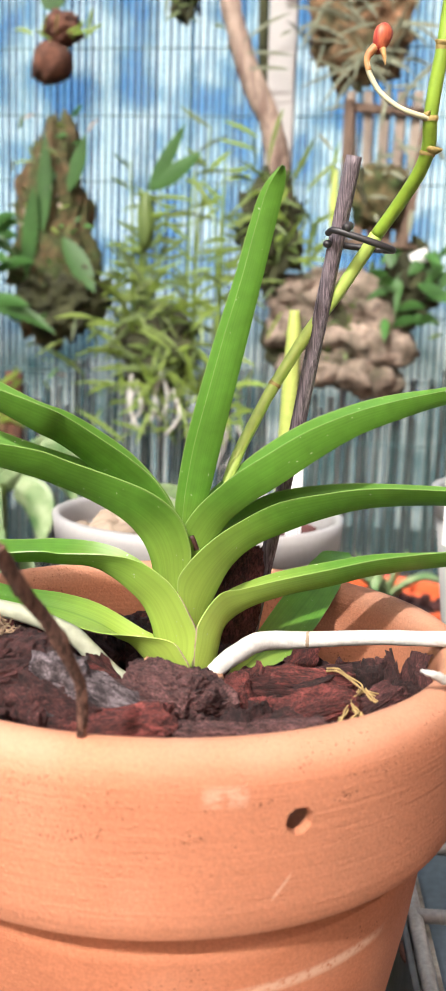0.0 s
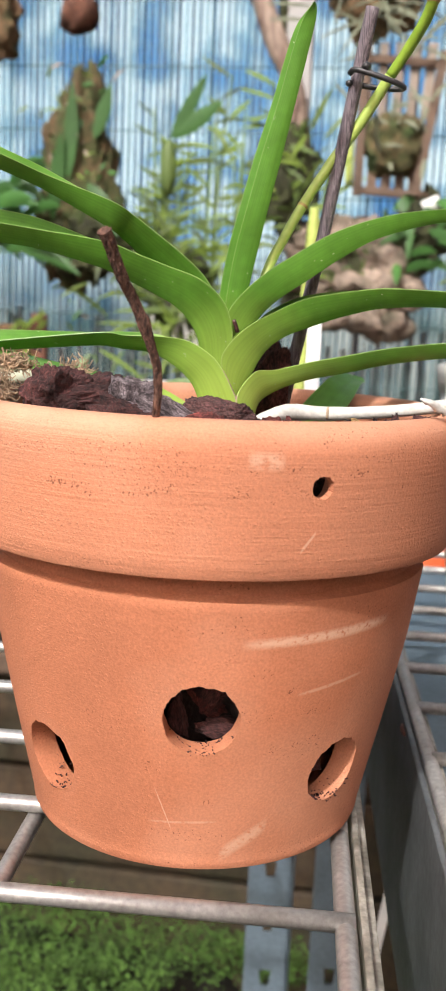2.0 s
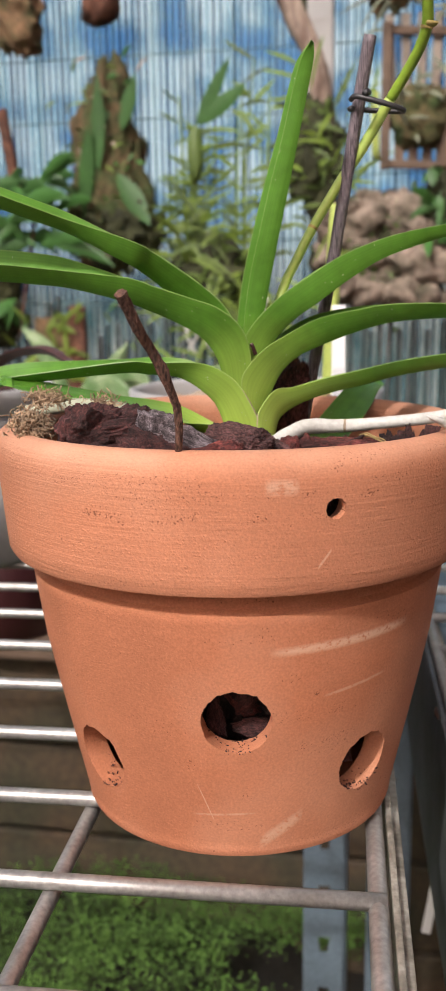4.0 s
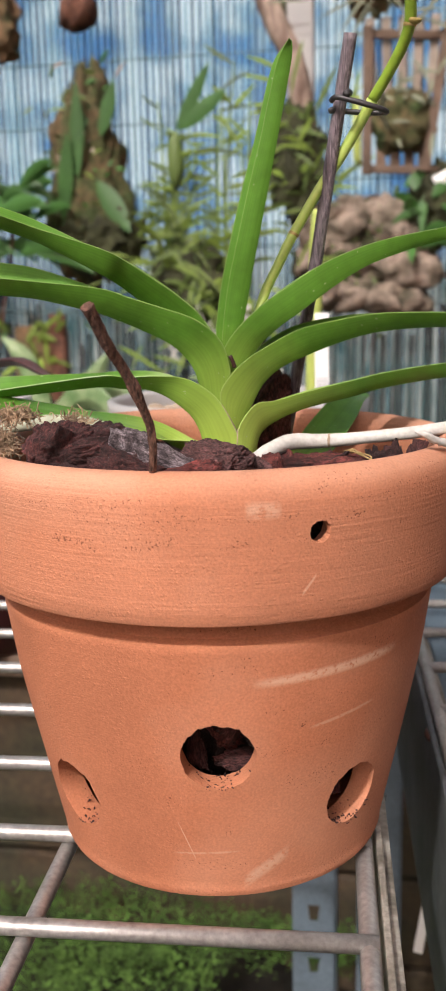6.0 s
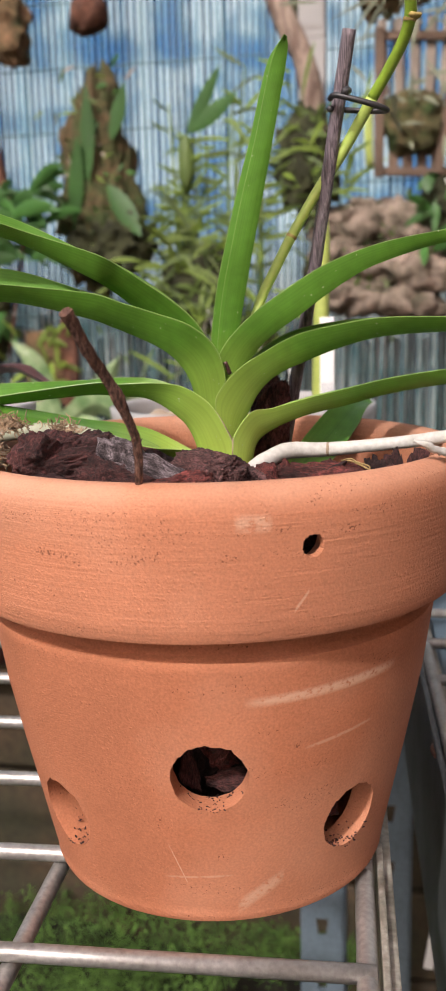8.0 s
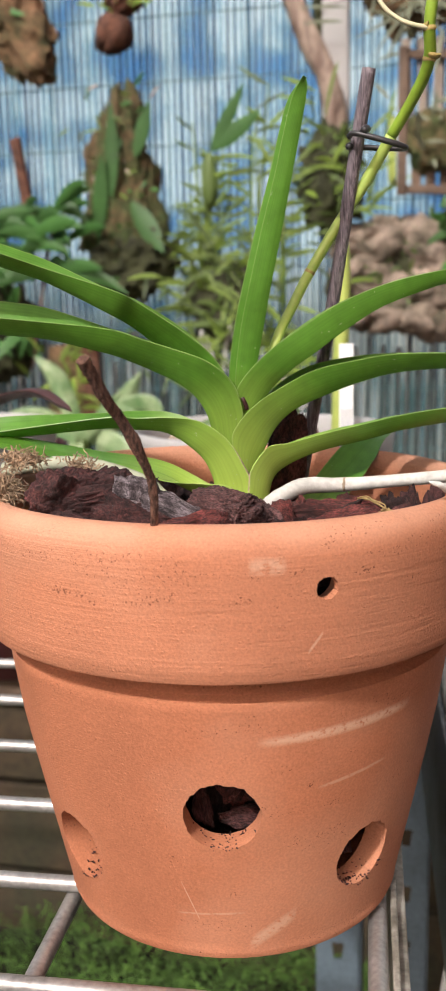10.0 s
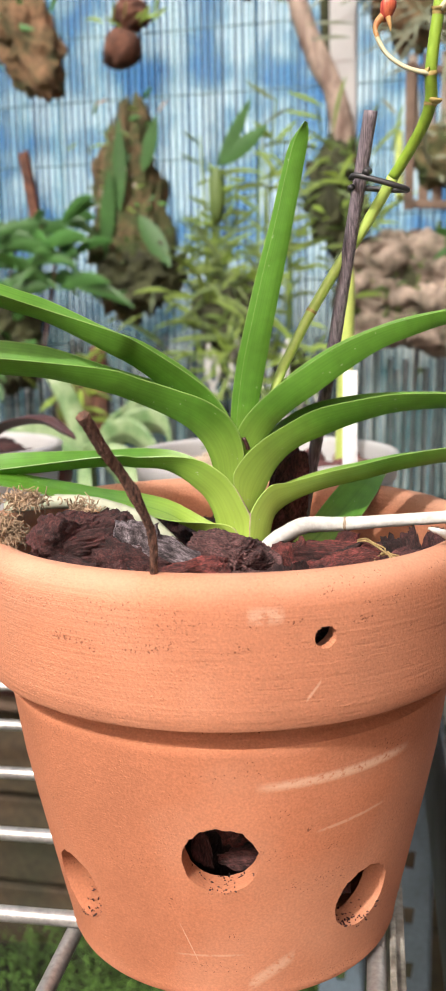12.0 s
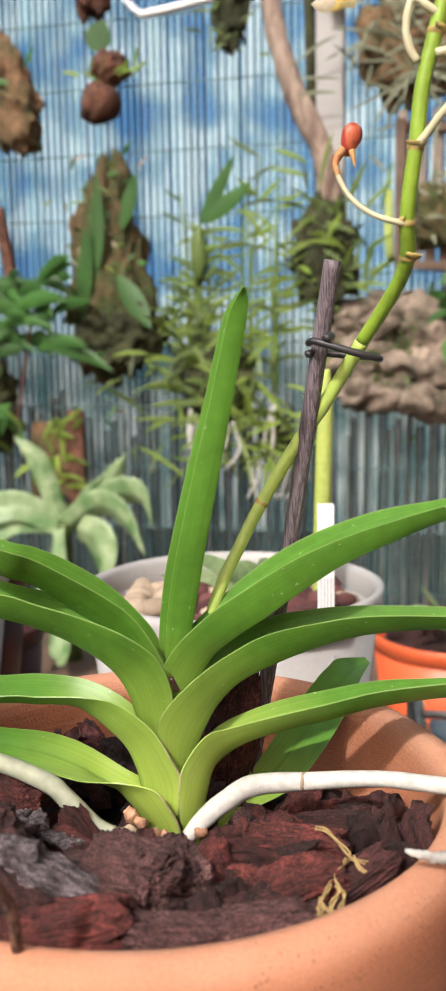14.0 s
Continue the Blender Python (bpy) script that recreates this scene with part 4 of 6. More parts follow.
LEAF_LABELS = {"young": "upright young leaf folded along its keel", "short": "short broad leaf lying against the pot wall"}
for key, pts in LEAVES.items():
    bm = bmesh.new()
    edge = strap(bm, pts)
    leaf = on_orchid("leaf", bm, LEAF, LEAF_LABELS.get(key, ""))
    sharpen(leaf.data, 30)
    if key in EDGED:
        # the papery margin where the sheath clasps the stem
        run = edge[: EDGED[key] * 7]
        line = [(*p, 0.00008 + 0.00015 * math.sin(math.pi * i / (len(run) - 1))) for i, p in enumerate(run)][::2]
        on_orchid("sheath_edge", tube(bmesh.new(), line, 40, 6, 0.35, 3), SCAR, "dry papery sheath edge", leaf)
on_orchid("stem", tube(bmesh.new(), [(0.006, 0.004, 0.100, 0.0045), (0.006, 0.004, 0.112, 0.0040), (0.0055, 0.005, 0.130, 0.0032), (0.006, 0.006, 0.140, 0.002)], 16, 14), LEAF)
on_orchid("flower_stub", tube(bmesh.new(), [(0.0066, -0.001, 0.1428, 0.0007), (0.0062, -0.0018, 0.1445, 0.0006), (0.0055, -0.0022, 0.1462, 0.0006)], 6, 7), MAROON_LEAF, "small dark dried stub")
for i, (x, y, z, w, l, turn) in enumerate(((0.0012, -0.0090, 0.1095, 0.0016, 0.0060, 20), (0.0045, -0.0095, 0.1090, 0.0014, 0.0050, -8), (-0.0035, -0.0075, 0.1110, 0.0018, 0.0055, 60), (0.0115, -0.0090, 0.1090, 0.0020, 0.0055, -50))):
    m = Matrix.Translation((x, y, z)) @ Matrix.Rotation(radians(turn), 4, "Y") @ Matrix.Rotation(radians(-18), 4, "X")
    on_orchid("basal_scale", lump((w, 0.0007, l * 0.6), 3, 0.5, 2, i + 3, m), SCAR, "dry brown basal scale")

for i, (at, w, h) in enumerate((((-0.0026, -0.0080, 0.1151), 0.0014, 0.0017), ((-0.0005, -0.0090, 0.1143), 0.0016, 0.0013), ((-0.0040, -0.0070, 0.1151), 0.0008, 0.0016), ((0.0032, -0.0105, 0.1124), 0.0018, 0.0014), ((0.0058, -0.0110, 0.1121), 0.0014, 0.0018), ((0.0141, -0.0115, 0.1146), 0.0016, 0.0011))):
    on_orchid("dry_husk", rough(lump((w, 0.0012, h), 3, 0.5, 2.2, i + 8, Matrix.Translation(at)), 0.0002, 900, i), HUSK_PINK, "gingery dry husk at the stem base")

# roots
on_orchid("root", tube(bmesh.new(), [(0.0090, -0.0095, 0.1095, 0.0010), (0.0114, -0.0105, 0.1135, 0.0017), (0.0145, -0.0085, 0.1168, 0.0022), (0.0185, -0.0030, 0.1187, 0.0024), (0.0232, 0.002, 0.1200, 0.0025), (0.034, 0.0067, 0.1197, 0.0021), (0.0515, 0.008, 0.1212, 0.0019), (0.066, 0.001, 0.1240, 0.0019), (0.082, -0.008, 0.1275, 0.0018), (0.100, -0.016, 0.126, 0.0016)], 48, 12, 0.04, 2), ROOT, "thick white aerial root over the rim")
on_orchid("root_ring", lump((0.0009, 0.0023, 0.0023), 2, 0.25, 2, 5, Matrix.Translation((0.0342, 0.0066, 0.1197))), SCAR)
on_orchid("root", tube(bmesh.new(), [(0.0035, -0.0095, 0.1100, 0.0014), (-0.0039, -0.0098, 0.1107, 0.0019), (-0.0099, -0.0092, 0.1117, 0.0022), (-0.0143, -0.0090, 0.1149, 0.0023), (-0.0180, -0.0088, 0.1184, 0.0022), (-0.0228, -0.0090, 0.1222, 0.0022), (-0.0365, -0.0095, 0.1268, 0.0021), (-0.0500, -0.0100, 0.1275, 0.0022), (-0.0660, -0.0100, 0.1255, 0.0020)], 40, 12, 0.03, 3), ROOT_GREEN, "pale greenish root")
on_orchid("root", tube(bmesh.new(), [(0.0585, -0.0360, 0.1282, 0.0004), (0.0612, -0.0350, 0.1272, 0.0008), (0.0640, -0.0325, 0.1256, 0.0010), (0.0672, -0.0295, 0.1241, 0.0011), (0.0730, -0.0240, 0.1215, 0.0009)], 20, 9, 0.35, 4), ROOT, "dead pale root lying over the rim")

# flower stem, buds and stalks
stem = on_orchid("flower_stem", tube(bmesh.new(), [(0.0070, 0.0120, 0.1400, 0.0014), (0.0131, 0.0140, 0.1617, 0.00150), (0.0171, 0.0200, 0.1718, 0.00150), (0.0220, 0.0245, 0.1822, 0.00155), (0.0303, 0.0275, 0.1963, 0.00160), (0.0362, 0.0280, 0.2048, 0.00165), (0.0417, 0.0270, 0.2135, 0.00165), (0.0459, 0.0250, 0.2203, 0.00170)], 48, 14, 0.01, 1), STEM)
on_orchid("flower_stem", tube(bmesh.new(), [(0.0459, 0.0250, 0.2203, 0.00165), (0.0507, 0.0210, 0.2271, 0.00165), (0.0549, 0.0160, 0.2338, 0.00168), (0.0565, 0.0120, 0.2388, 0.00168), (0.0563, 0.0085, 0.2446, 0.00162), (0.0570, 0.0070, 0.2523, 0.00160), (0.0580, 0.0062, 0.2593, 0.00160), (0.0591, 0.0060, 0.2705, 0.00160), (0.0612, 0.0060, 0.2797, 0.00160), (0.0624, 0.0060, 0.2846, 0.00160), (0.0645, 0.0060, 0.2926, 0.00140)], 64, 14, 0.01, 1), STEM_UP)


def stem_node(at, r, tilt, way=None, length=0.0030):
    """A ringed joint; on the side named by way (degrees round the stem) a boat-shaped bract stands off."""
    m = Matrix.Translation(at) @ Matrix.Rotation(radians(tilt), 4, "Y")
    bm = lathe(bmesh.new(), [(r * 0.96, -0.0009), (r * 1.06, -0.0006), (r * 1.15, 0.0), (r * 1.08, 0.0003), (r * 0.96, 0.0006)], 20)
    bmesh.ops.transform(bm, matrix=m, verts=bm.verts[:])
    node = on_orchid("node", bm, BRACT, "brown ringed stem node", stem)
    if way is not None:
        bm = bmesh.new()
        rings = []
        for k in (0, 0.2, 0.4, 0.6, 0.8, 1.0):
            w = r * 1.35 * (1 - k**1.6) + 0.00012
            c = Vector((r * 0.45 + k * length, 0, -0.0006 + 0.0011 * k * k))
            outer = [c + Vector((0, w * math.sin(a), 0.85 * w * (1 - math.cos(a)))) for a in (-1.35, -0.9, -0.45, 0, 0.45, 0.9, 1.35)]
            rings.append(outer + [p + Vector((-0.00022, 0, 0.00028)) for p in outer[::-1]])
        loft(bm, rings)
        bmesh.ops.transform(bm, matrix=m @ Matrix.Rotation(radians(way), 4, "Z"), verts=bm.verts[:])
        on_orchid("bract", bm, BRACT, "dry pointed bract", stem)
    return node


stem_node((0.0220, 0.0245, 0.1822), 0.00152, 28)
stem_node((0.0564, 0.0127, 0.2378), 0.00168, 8, -45, 0.0036)
stem_node((0.0563, 0.0085, 0.2446), 0.00162, -4, 190, 0.0020)
stem_node((0.0580, 0.0062, 0.2593), 0.00160, 6, -85, 0.0018)
stem_node((0.0616, 0.0060, 0.2813), 0.00160, 12, -20, 0.0022)
stalk = on_orchid("bud_stalk", tube(bmesh.new(), [(0.0559, 0.0075, 0.2444, 0.00075), (0.0527, 0.0070, 0.2451, 0.00062), (0.0486, 0.0075, 0.2469, 0.00060), (0.0447, 0.0085, 0.2501, 0.00060), (0.0422, 0.0095, 0.2540, 0.00062), (0.0412, 0.0100, 0.2572, 0.00066)], 36, 10), PEDICEL, "pale curved bud stalk")
on_orchid("stalk_neck", tube(bmesh.new(), [(0.0418, 0.0097, 0.2551, 0.00066), (0.0412, 0.0100, 0.2572, 0.00070), (0.0416, 0.0104, 0.2590, 0.00090), (0.0430, 0.0108, 0.2606, 0.00110)], 16, 10), NECK, "brownish swollen neck under the bud", stalk)
bm = bmesh.new()
lathe(bm, [(0.0002, -0.0044), (0.0010, -0.0040), (0.0018, -0.0026), (0.0024, -0.0006), (0.0026, 0.0008), (0.0023, 0.0022), (0.0015, 0.0032), (0.0007, 0.0037), (0.0002, 0.0038)], 30, True)
for v in bm.verts:
    v.co.xy *= 1 + 0.06 * math.cos(3 * math.atan2(v.co.y, v.co.x))
bmesh.ops.transform(bm, matrix=Matrix.Translation((0.0443, 0.0112, 0.2628)) @ Matrix.Rotation(radians(16), 4, "Y") @ Matrix.Scale(0.86, 4), verts=bm.verts[:])
on_orchid("bud", bm, BUD, "closed red flower bud with paler ribs", stalk)
on_orchid("spur", tube(bmesh.new(), [(0.0446, 0.0100, 0.2601, 0.00075), (0.0451, 0.0097, 0.2582, 0.00050), (0.0454, 0.0095, 0.2564, 0.00012)], 10, 8), NECK, "small curved pale spur", stalk)
on_orchid("flower_stalk", tube(bmesh.new(), [(0.0581, 0.0055, 0.2755, 0.00085), (0.0565, 0.0052, 0.2783, 0.00085), (0.0558, 0.0050, 0.2819, 0.00085), (0.0564, 0.0050, 0.2860, 0.00085), (0.0588, 0.0050, 0.2916, 0.00085)], 20, 9), PEDICEL, "white flower stalk")
on_orchid("flower_stalk", tube(bmesh.new(), [(0.0585, 0.0050, 0.2595, 0.00090), (0.0607, 0.0045, 0.2621, 0.00085), (0.0631, 0.0040, 0.2651, 0.00080), (0.0673, 0.0040, 0.2694, 0.00080)], 18, 9), PEDICEL, "white flower stalk")
on_orchid("flower_stalk", tube(bmesh.new(), [(0.0621, 0.0055, 0.2844, 0.00100), (0.0597, 0.0050, 0.2859, 0.00090), (0.0554, 0.0050, 0.2896, 0.00090)], 14, 9), PEDICEL, "white flower stalk")
on_orchid("flower_stalk", tube(bmesh.new(), [(0.0619, 0.0050, 0.2768, 0.00110), (0.0637, 0.0045, 0.2769, 0.00100), (0.0684, 0.0040, 0.2776, 0.00090)], 14, 9), PEDICEL, "white flower stalk")
on_orchid("petal", flat_leaf(bmesh.new(), (0.0421, 0.0060, 0.2897), (0.0366, 0.0060, 0.2885), 0.0016, -0.0008, 0.4), PETAL, "pale withered petal tip")

# ---- stake, clip and twig ----
def fluted(pts, low=0.93, uneven=0.012):
    """A rod with fine lengthwise ridges and a cut end."""
    bm = tube(bmesh.new(), pts, 60, 28)
    rng = random.Random(6)
    ridge = [rng.uniform(low, 1.03) for _ in range(28)]
    S = spline(pts, 60)
    bm.verts.ensure_lookup_table()
    for i, v in enumerate(bm.verts):
        c = Vector(S[i // 28][:3])
        v.co = c + (v.co - c) * ridge[i % 28] * (1 + uneven * noise.noise(v.co * 250))
    return bm


stake = tagged(part("plant_stake", fluted([(0.0152, 0.0345, 0.098, 0.0020), (0.0188, 0.034, 0.121, 0.0020), (0.0275, 0.0305, 0.1678, 0.0020), (0.0313, 0.028, 0.1904, 0.0020), (0.0351, 0.0255, 0.2133, 0.0020), (0.0394, 0.0225, 0.2388, 0.0020)]), STAKE), "dark grey ridged plant stake stuck in the bark", "stake")
clip = thing("plant_clip", "dark plastic ring clip tying the flower stem to the stake", "clip", (0.0405, 0.0225, 0.2190))
loop = [(-0.0066, -0.0010, 0.0012), (-0.0050, -0.0034, 0.0016), (0.0, -0.0042, 0.0002), (0.0060, -0.0036, -0.0016), (0.0095, -0.0010, -0.0026), (0.0085, 0.0024, -0.0024), (0.0030, 0.0040, -0.0018), (-0.0030, 0.0036, -0.0012), (-0.0062, 0.0016, -0.0008)]
part("ring", tube(bmesh.new(), [(*p, 0.00085) for p in loop], 60, 10), CLIP, clip)
part("catch", tube(bmesh.new(), [(-0.0022, -0.0050, 0.0018, 0.0011), (-0.0016, -0.0036, 0.0026, 0.0012), (-0.0012, -0.002, 0.0028, 0.0010)], 8, 10), CLIP, clip)
part("tail", lump((0.0012, 0.0012, 0.0010), 2, 0.1, 1, 2, Matrix.Translation((-0.0066, 0.0010, -0.0012))), CLIP, clip)
twig = fluted([(-0.0034, -0.0660, 0.1176, 0.00095), (-0.0022, -0.0700, 0.1240, 0.00095), (-0.0015, -0.0720, 0.1296, 0.00100), (-0.0015, -0.0740, 0.1345, 0.00105), (-0.0024, -0.0770, 0.1393, 0.00110), (-0.0034, -0.0795, 0.1436, 0.00150), (-0.0042, -0.0810, 0.1460, 0.00125), (-0.0056, -0.0840, 0.1499, 0.00130), (-0.0069, -0.0880, 0.1540, 0.00135), (-0.0078, -0.0910, 0.1579, 0.00140), (-0.0087, -0.0940, 0.1614, 0.00150)], 0.72, 0.06)
tagged(part("dry_twig", rough(twig, 0.00012, 1500, 3), TWIG, None, "", False), "dry brown broken twig stuck in the bark", "twig")


# ---- the bark in the pot ----
bark = thing("bark_mix", "dark reddish-brown orchid bark filling the pot", "bark", (0, 0, 0.105))
# bed and core carry the gaps' shade in their colour
bm = lathe(bmesh.new(), [(0.0, -0.005), (0.02, -0.004), (0.04, -0.004), (0.0615, -0.005)], 48)
part("bed", rough(bm, 0.006, 130, 2), SHADE_BARK, bark)
inner = lathe(bmesh.new(), [(0.030, -0.096), (0.0360, -0.080), (0.0420, -0.050), (0.0480, -0.012)], 60)
part("core", rough(inner, 0.008, 160, 5), SHADE_BARK, bark)


def chip_mesh(seed, sub=4):
    """A split, angular piece of bark about 1 across: broken planes, a layered grain along x and pitted faces."""
    rng = random.Random(seed)
    bm = bmesh.new()
    bmesh.ops.create_icosphere(bm, subdivisions=sub, radius=0.72)
    lim = [(Vector((rng.gauss(0, 1), rng.gauss(0, 1), rng.gauss(0, 1))).normalized(), rng.uniform(0.28, 0.46)) for _ in range(9)]
    lim += [(Vector((0, rng.uniform(-0.2, 0.2), k)).normalized(), rng.uniform(0.30, 0.40)) for k in (-1, 1)]
    for v in bm.verts:
        for nrm, d in lim:
            over = v.co.dot(nrm) - d
            if over > 0:
                v.co -= nrm * over * 0.93
        layer = noise.fractal(Vector((v.co.x * 4.5, v.co.y * 7, v.co.z * 7)) + Vector((seed, 0, 0)), 0.6, 2.2, 5)
        crack = abs(noise.noise(Vector((v.co.x * 3, v.co.y * 7, v.co.z * 9)) + Vector((0, seed, 0))))
        v.co *= 1 + 0.16 * layer - 0.40 * max(0.0, 0.14 - crack) + 0.03 * noise.noise(v.co * 30) + 0.10 * noise.noise(v.co * 12)
    for v in bm.verts:
        v.co *= 0.012
    return mesh_of(bm, "bark_chip", BARK)


def clod_mesh(seed):
    """A crumbly, pitted block of rotten bark about 1 across."""
    bm = bmesh.new()
    bmesh.ops.create_icosphere(bm, subdivisions=6, radius=0.5)
    off = Vector((seed * 2.3, seed * 1.1, 0))
    for v in bm.verts:
        d = v.co.normalized()
        v.co = Vector([math.copysign(abs(c) ** 0.62, c) for c in d]) * 0.39
        pit = max(0.0, noise.noise(d * 9 + off) - 0.22)
        v.co *= 1 + 0.17 * noise.fractal(d * 2.2 + off, 0.7, 2.0, 4) - 0.38 * pit + 0.035 * noise.noise(d * 24 + off) + 0.018 * noise.noise(d * 48)
    for v in bm.verts:
        v.co *= 0.012
    return mesh_of(bm, "bark_chip", BARK)


def layered_mesh(seed):
    """A long split piece of bark about 1 across: stacked layers along x, ragged ends."""
    bm = bmesh.new()
    bmesh.ops.create_icosphere(bm, subdivisions=6, radius=0.5)
    off = Vector((seed * 1.9, seed * 0.7, seed * 3.1))
    for v in bm.verts:
        d = v.co.normalized()
        x, y, z = [math.copysign(abs(c) ** 0.5, c) * 0.45 for c in d]
        grain = noise.fractal(Vector((x * 1.6, y * 9, z * 9)) + off, 0.5, 2.2, 4)
        fine = noise.noise(Vector((x * 5, y * 38, z * 38)) + off)
        x *= 1 + 0.30 * noise.noise(Vector((0, y * 5, z * 6)) + off)
        k = 1 + 0.26 * grain + 0.05 * fine
        v.co = Vector((x, y * k, z * k + 0.10 * math.sin(x * 4 + seed))) * 0.012
    return mesh_of(bm, "bark_chip", BARK)


CHIPS = [chip_mesh(s) for s in range(9)]
CLODS = [clod_mesh(s) for s in range(3)]
LAYERED = [layered_mesh(s) for s in range(3)]
DYED = {}
LARGE = [chip_mesh(s, 5) for s in range(9)]


def chip(x, y, z, sx, sy, sz, rx, ry, rz, kind, material=None):
    me = CLODS[kind % 3] if kind >= 20 else LAYERED[kind % 3] if kind >= 10 else (LARGE if sx > 0.0165 else CHIPS)[kind]
    if material:
        key = (me.name, material.name)
        if key not in DYED:
            DYED[key] = me.copy()
            DYED[key].materials.clear()
            DYED[key].materials.append(material)
        me = DYED[key]
    ob = new("bark_chip", me)
    ob.parent = bark
    ob.matrix_basis = Matrix.Translation((x, y, z - 0.105)) @ Euler((radians(rx), radians(ry), radians(rz))).to_matrix().to_4x4() @ Matrix.Diagonal((sx / 0.012, sy / 0.012, sz / 0.012, 1))
    return ob


# large pieces that stand out
chip(-0.0270, -0.0420, 0.1206, 0.034, 0.020, 0.022, 10, -8, 20, 20)
chip(-0.0311, -0.0430, 0.1226, 0.019, 0.015, 0.021, 20, 12, 60, 3)
chip(-0.0190, -0.0440, 0.1200, 0.018, 0.014, 0.018, 30, 5, 10, 5)
chip(0.0066, -0.0380, 0.1190, 0.024, 0.017, 0.016, 10, 8, -15, 21, BARK_TAN)
chip(-0.0130, -0.0480, 0.1190, 0.018, 0.010, 0.013, 5, 15, -10, 1)
chip(-0.0085, -0.0470, 0.1192, 0.024, 0.007, 0.0075, 0, 18, 8, 10, BARK_GREY)
chip(-0.0126, -0.0460, 0.1246, 0.010, 0.008, 0.015, 30, 10, 0, 3, BARK_GREY)
chip(-0.0039, -0.0470, 0.1208, 0.020, 0.007, 0.0075, 0, 24, 8, 11, BARK_GREY)
chip(0.0030, -0.0385, 0.1160, 0.034, 0.024, 0.015, -8, 5, 15, 22, BARK_TAN)
chip(0.0105, -0.0320, 0.1135, 0.026, 0.020, 0.017, 12, -10, 40, 20, BARK_TAN)
chip(0.0130, 0.0280, 0.1200, 0.014, 0.011, 0.032, 8, 4, 30, 10)
chip(0.0300, -0.0160, 0.1110, 0.030, 0.012, 0.012, 4, 5, 8, 11, BARK_RED)
chip(0.0330, -0.0300, 0.1120, 0.026, 0.014, 0.010, 0, -4, 22, 8)
chip(0.0500, -0.0060, 0.1120, 0.008, 0.006, 0.016, 12, -6, 30, 1)
chip(0.0545, -0.0100, 0.1130, 0.006, 0.005, 0.016, -8, 14, 80, 2)
chip(0.0575, -0.0130, 0.1120, 0.008, 0.005, 0.014, 14, 24, 10, 3)
chip(0.0480, -0.0240, 0.1120, 0.024, 0.009, 0.010, 5, -12, 40, 12)
chip(0.0300, -0.0040, 0.1110, 0.013, 0.011, 0.013, 15, 5, 70, 22, BARK_RED)
chip(0.0420, 0.0030, 0.1110, 0.026, 0.006, 0.006, 0, 12, 160, 11)
chip(-0.0200, 0.0300, 0.1110, 0.022, 0.014, 0.012, 10, 12, 110, 7)
chip(-0.0400, -0.0120, 0.1115, 0.020, 0.012, 0.020, 60, 10, 15, 8)
chip(-0.0200, -0.0190, 0.1070, 0.012, 0.008, 0.010, 20, 40, 60, 0)
chip(-0.0050, -0.0260, 0.1085, 0.020, 0.015, 0.011, 6, 8, -12, 22, BARK_TAN)
chip(0.0095, -0.0225, 0.1095, 0.016, 0.013, 0.012, -12, 0, 30, 6)
chip(-0.0010, -0.0315, 0.1130, 0.018, 0.011, 0.012, 14, -10, 10, 8)
chip(-0.0290, -0.0250, 0.1155, 0.021, 0.009, 0.010, 5, -6, 12, 12, BARK_GREY)
chip(-0.0260, -0.0180, 0.1150, 0.008, 0.006, 0.006, 25, 10, 50, 5, BARK_GREY)
chip(0.0190, -0.0500, 0.1150, 0.026, 0.012, 0.010, 0, 4, 14, 22, BARK_TAN)
chip(-0.0300, -0.0520, 0.1170, 0.020, 0.010, 0.012, 0, 10, -30, 3)
chip(0.0000, -0.0535, 0.1145, 0.026, 0.010, 0.014, 4, -3, 8, 12, BARK_RED)
chip(0.0330, -0.0430, 0.1125, 0.030, 0.014, 0.014, -6, 4, 30, 21, BARK_TAN)
chip(0.0380, -0.0280, 0.1130, 0.022, 0.012, 0.010, 8, -8, 25, 10, BARK_RED)
chip(0.0345, -0.0140, 0.1140, 0.026, 0.010, 0.009, 10, 6, 5, 12, BARK_RED)
chip(-0.0320, -0.0060, 0.1145, 0.018, 0.013, 0.020, 10, 14, 20, 21, BARK_RED)
chip(-0.0140, -0.0110, 0.1125, 0.014, 0.005, 0.007, 10, 38, -20, 11, BARK_RED)
chip(-0.0190, -0.0230, 0.1185, 0.007, 0.006, 0.009, 10, 5, 30, 6, BARK_GREY)
chip(-0.0120, -0.0240, 0.1165, 0.008, 0.005, 0.005, 0, 5, 10, 8, BARK_GREY)
chip(0.0590, -0.0030, 0.1150, 0.005, 0.005, 0.018, 6, 16, 50, 7)
chip(0.0625, -0.0065, 0.1140, 0.005, 0.004, 0.015, -10, -12, 20, 5)


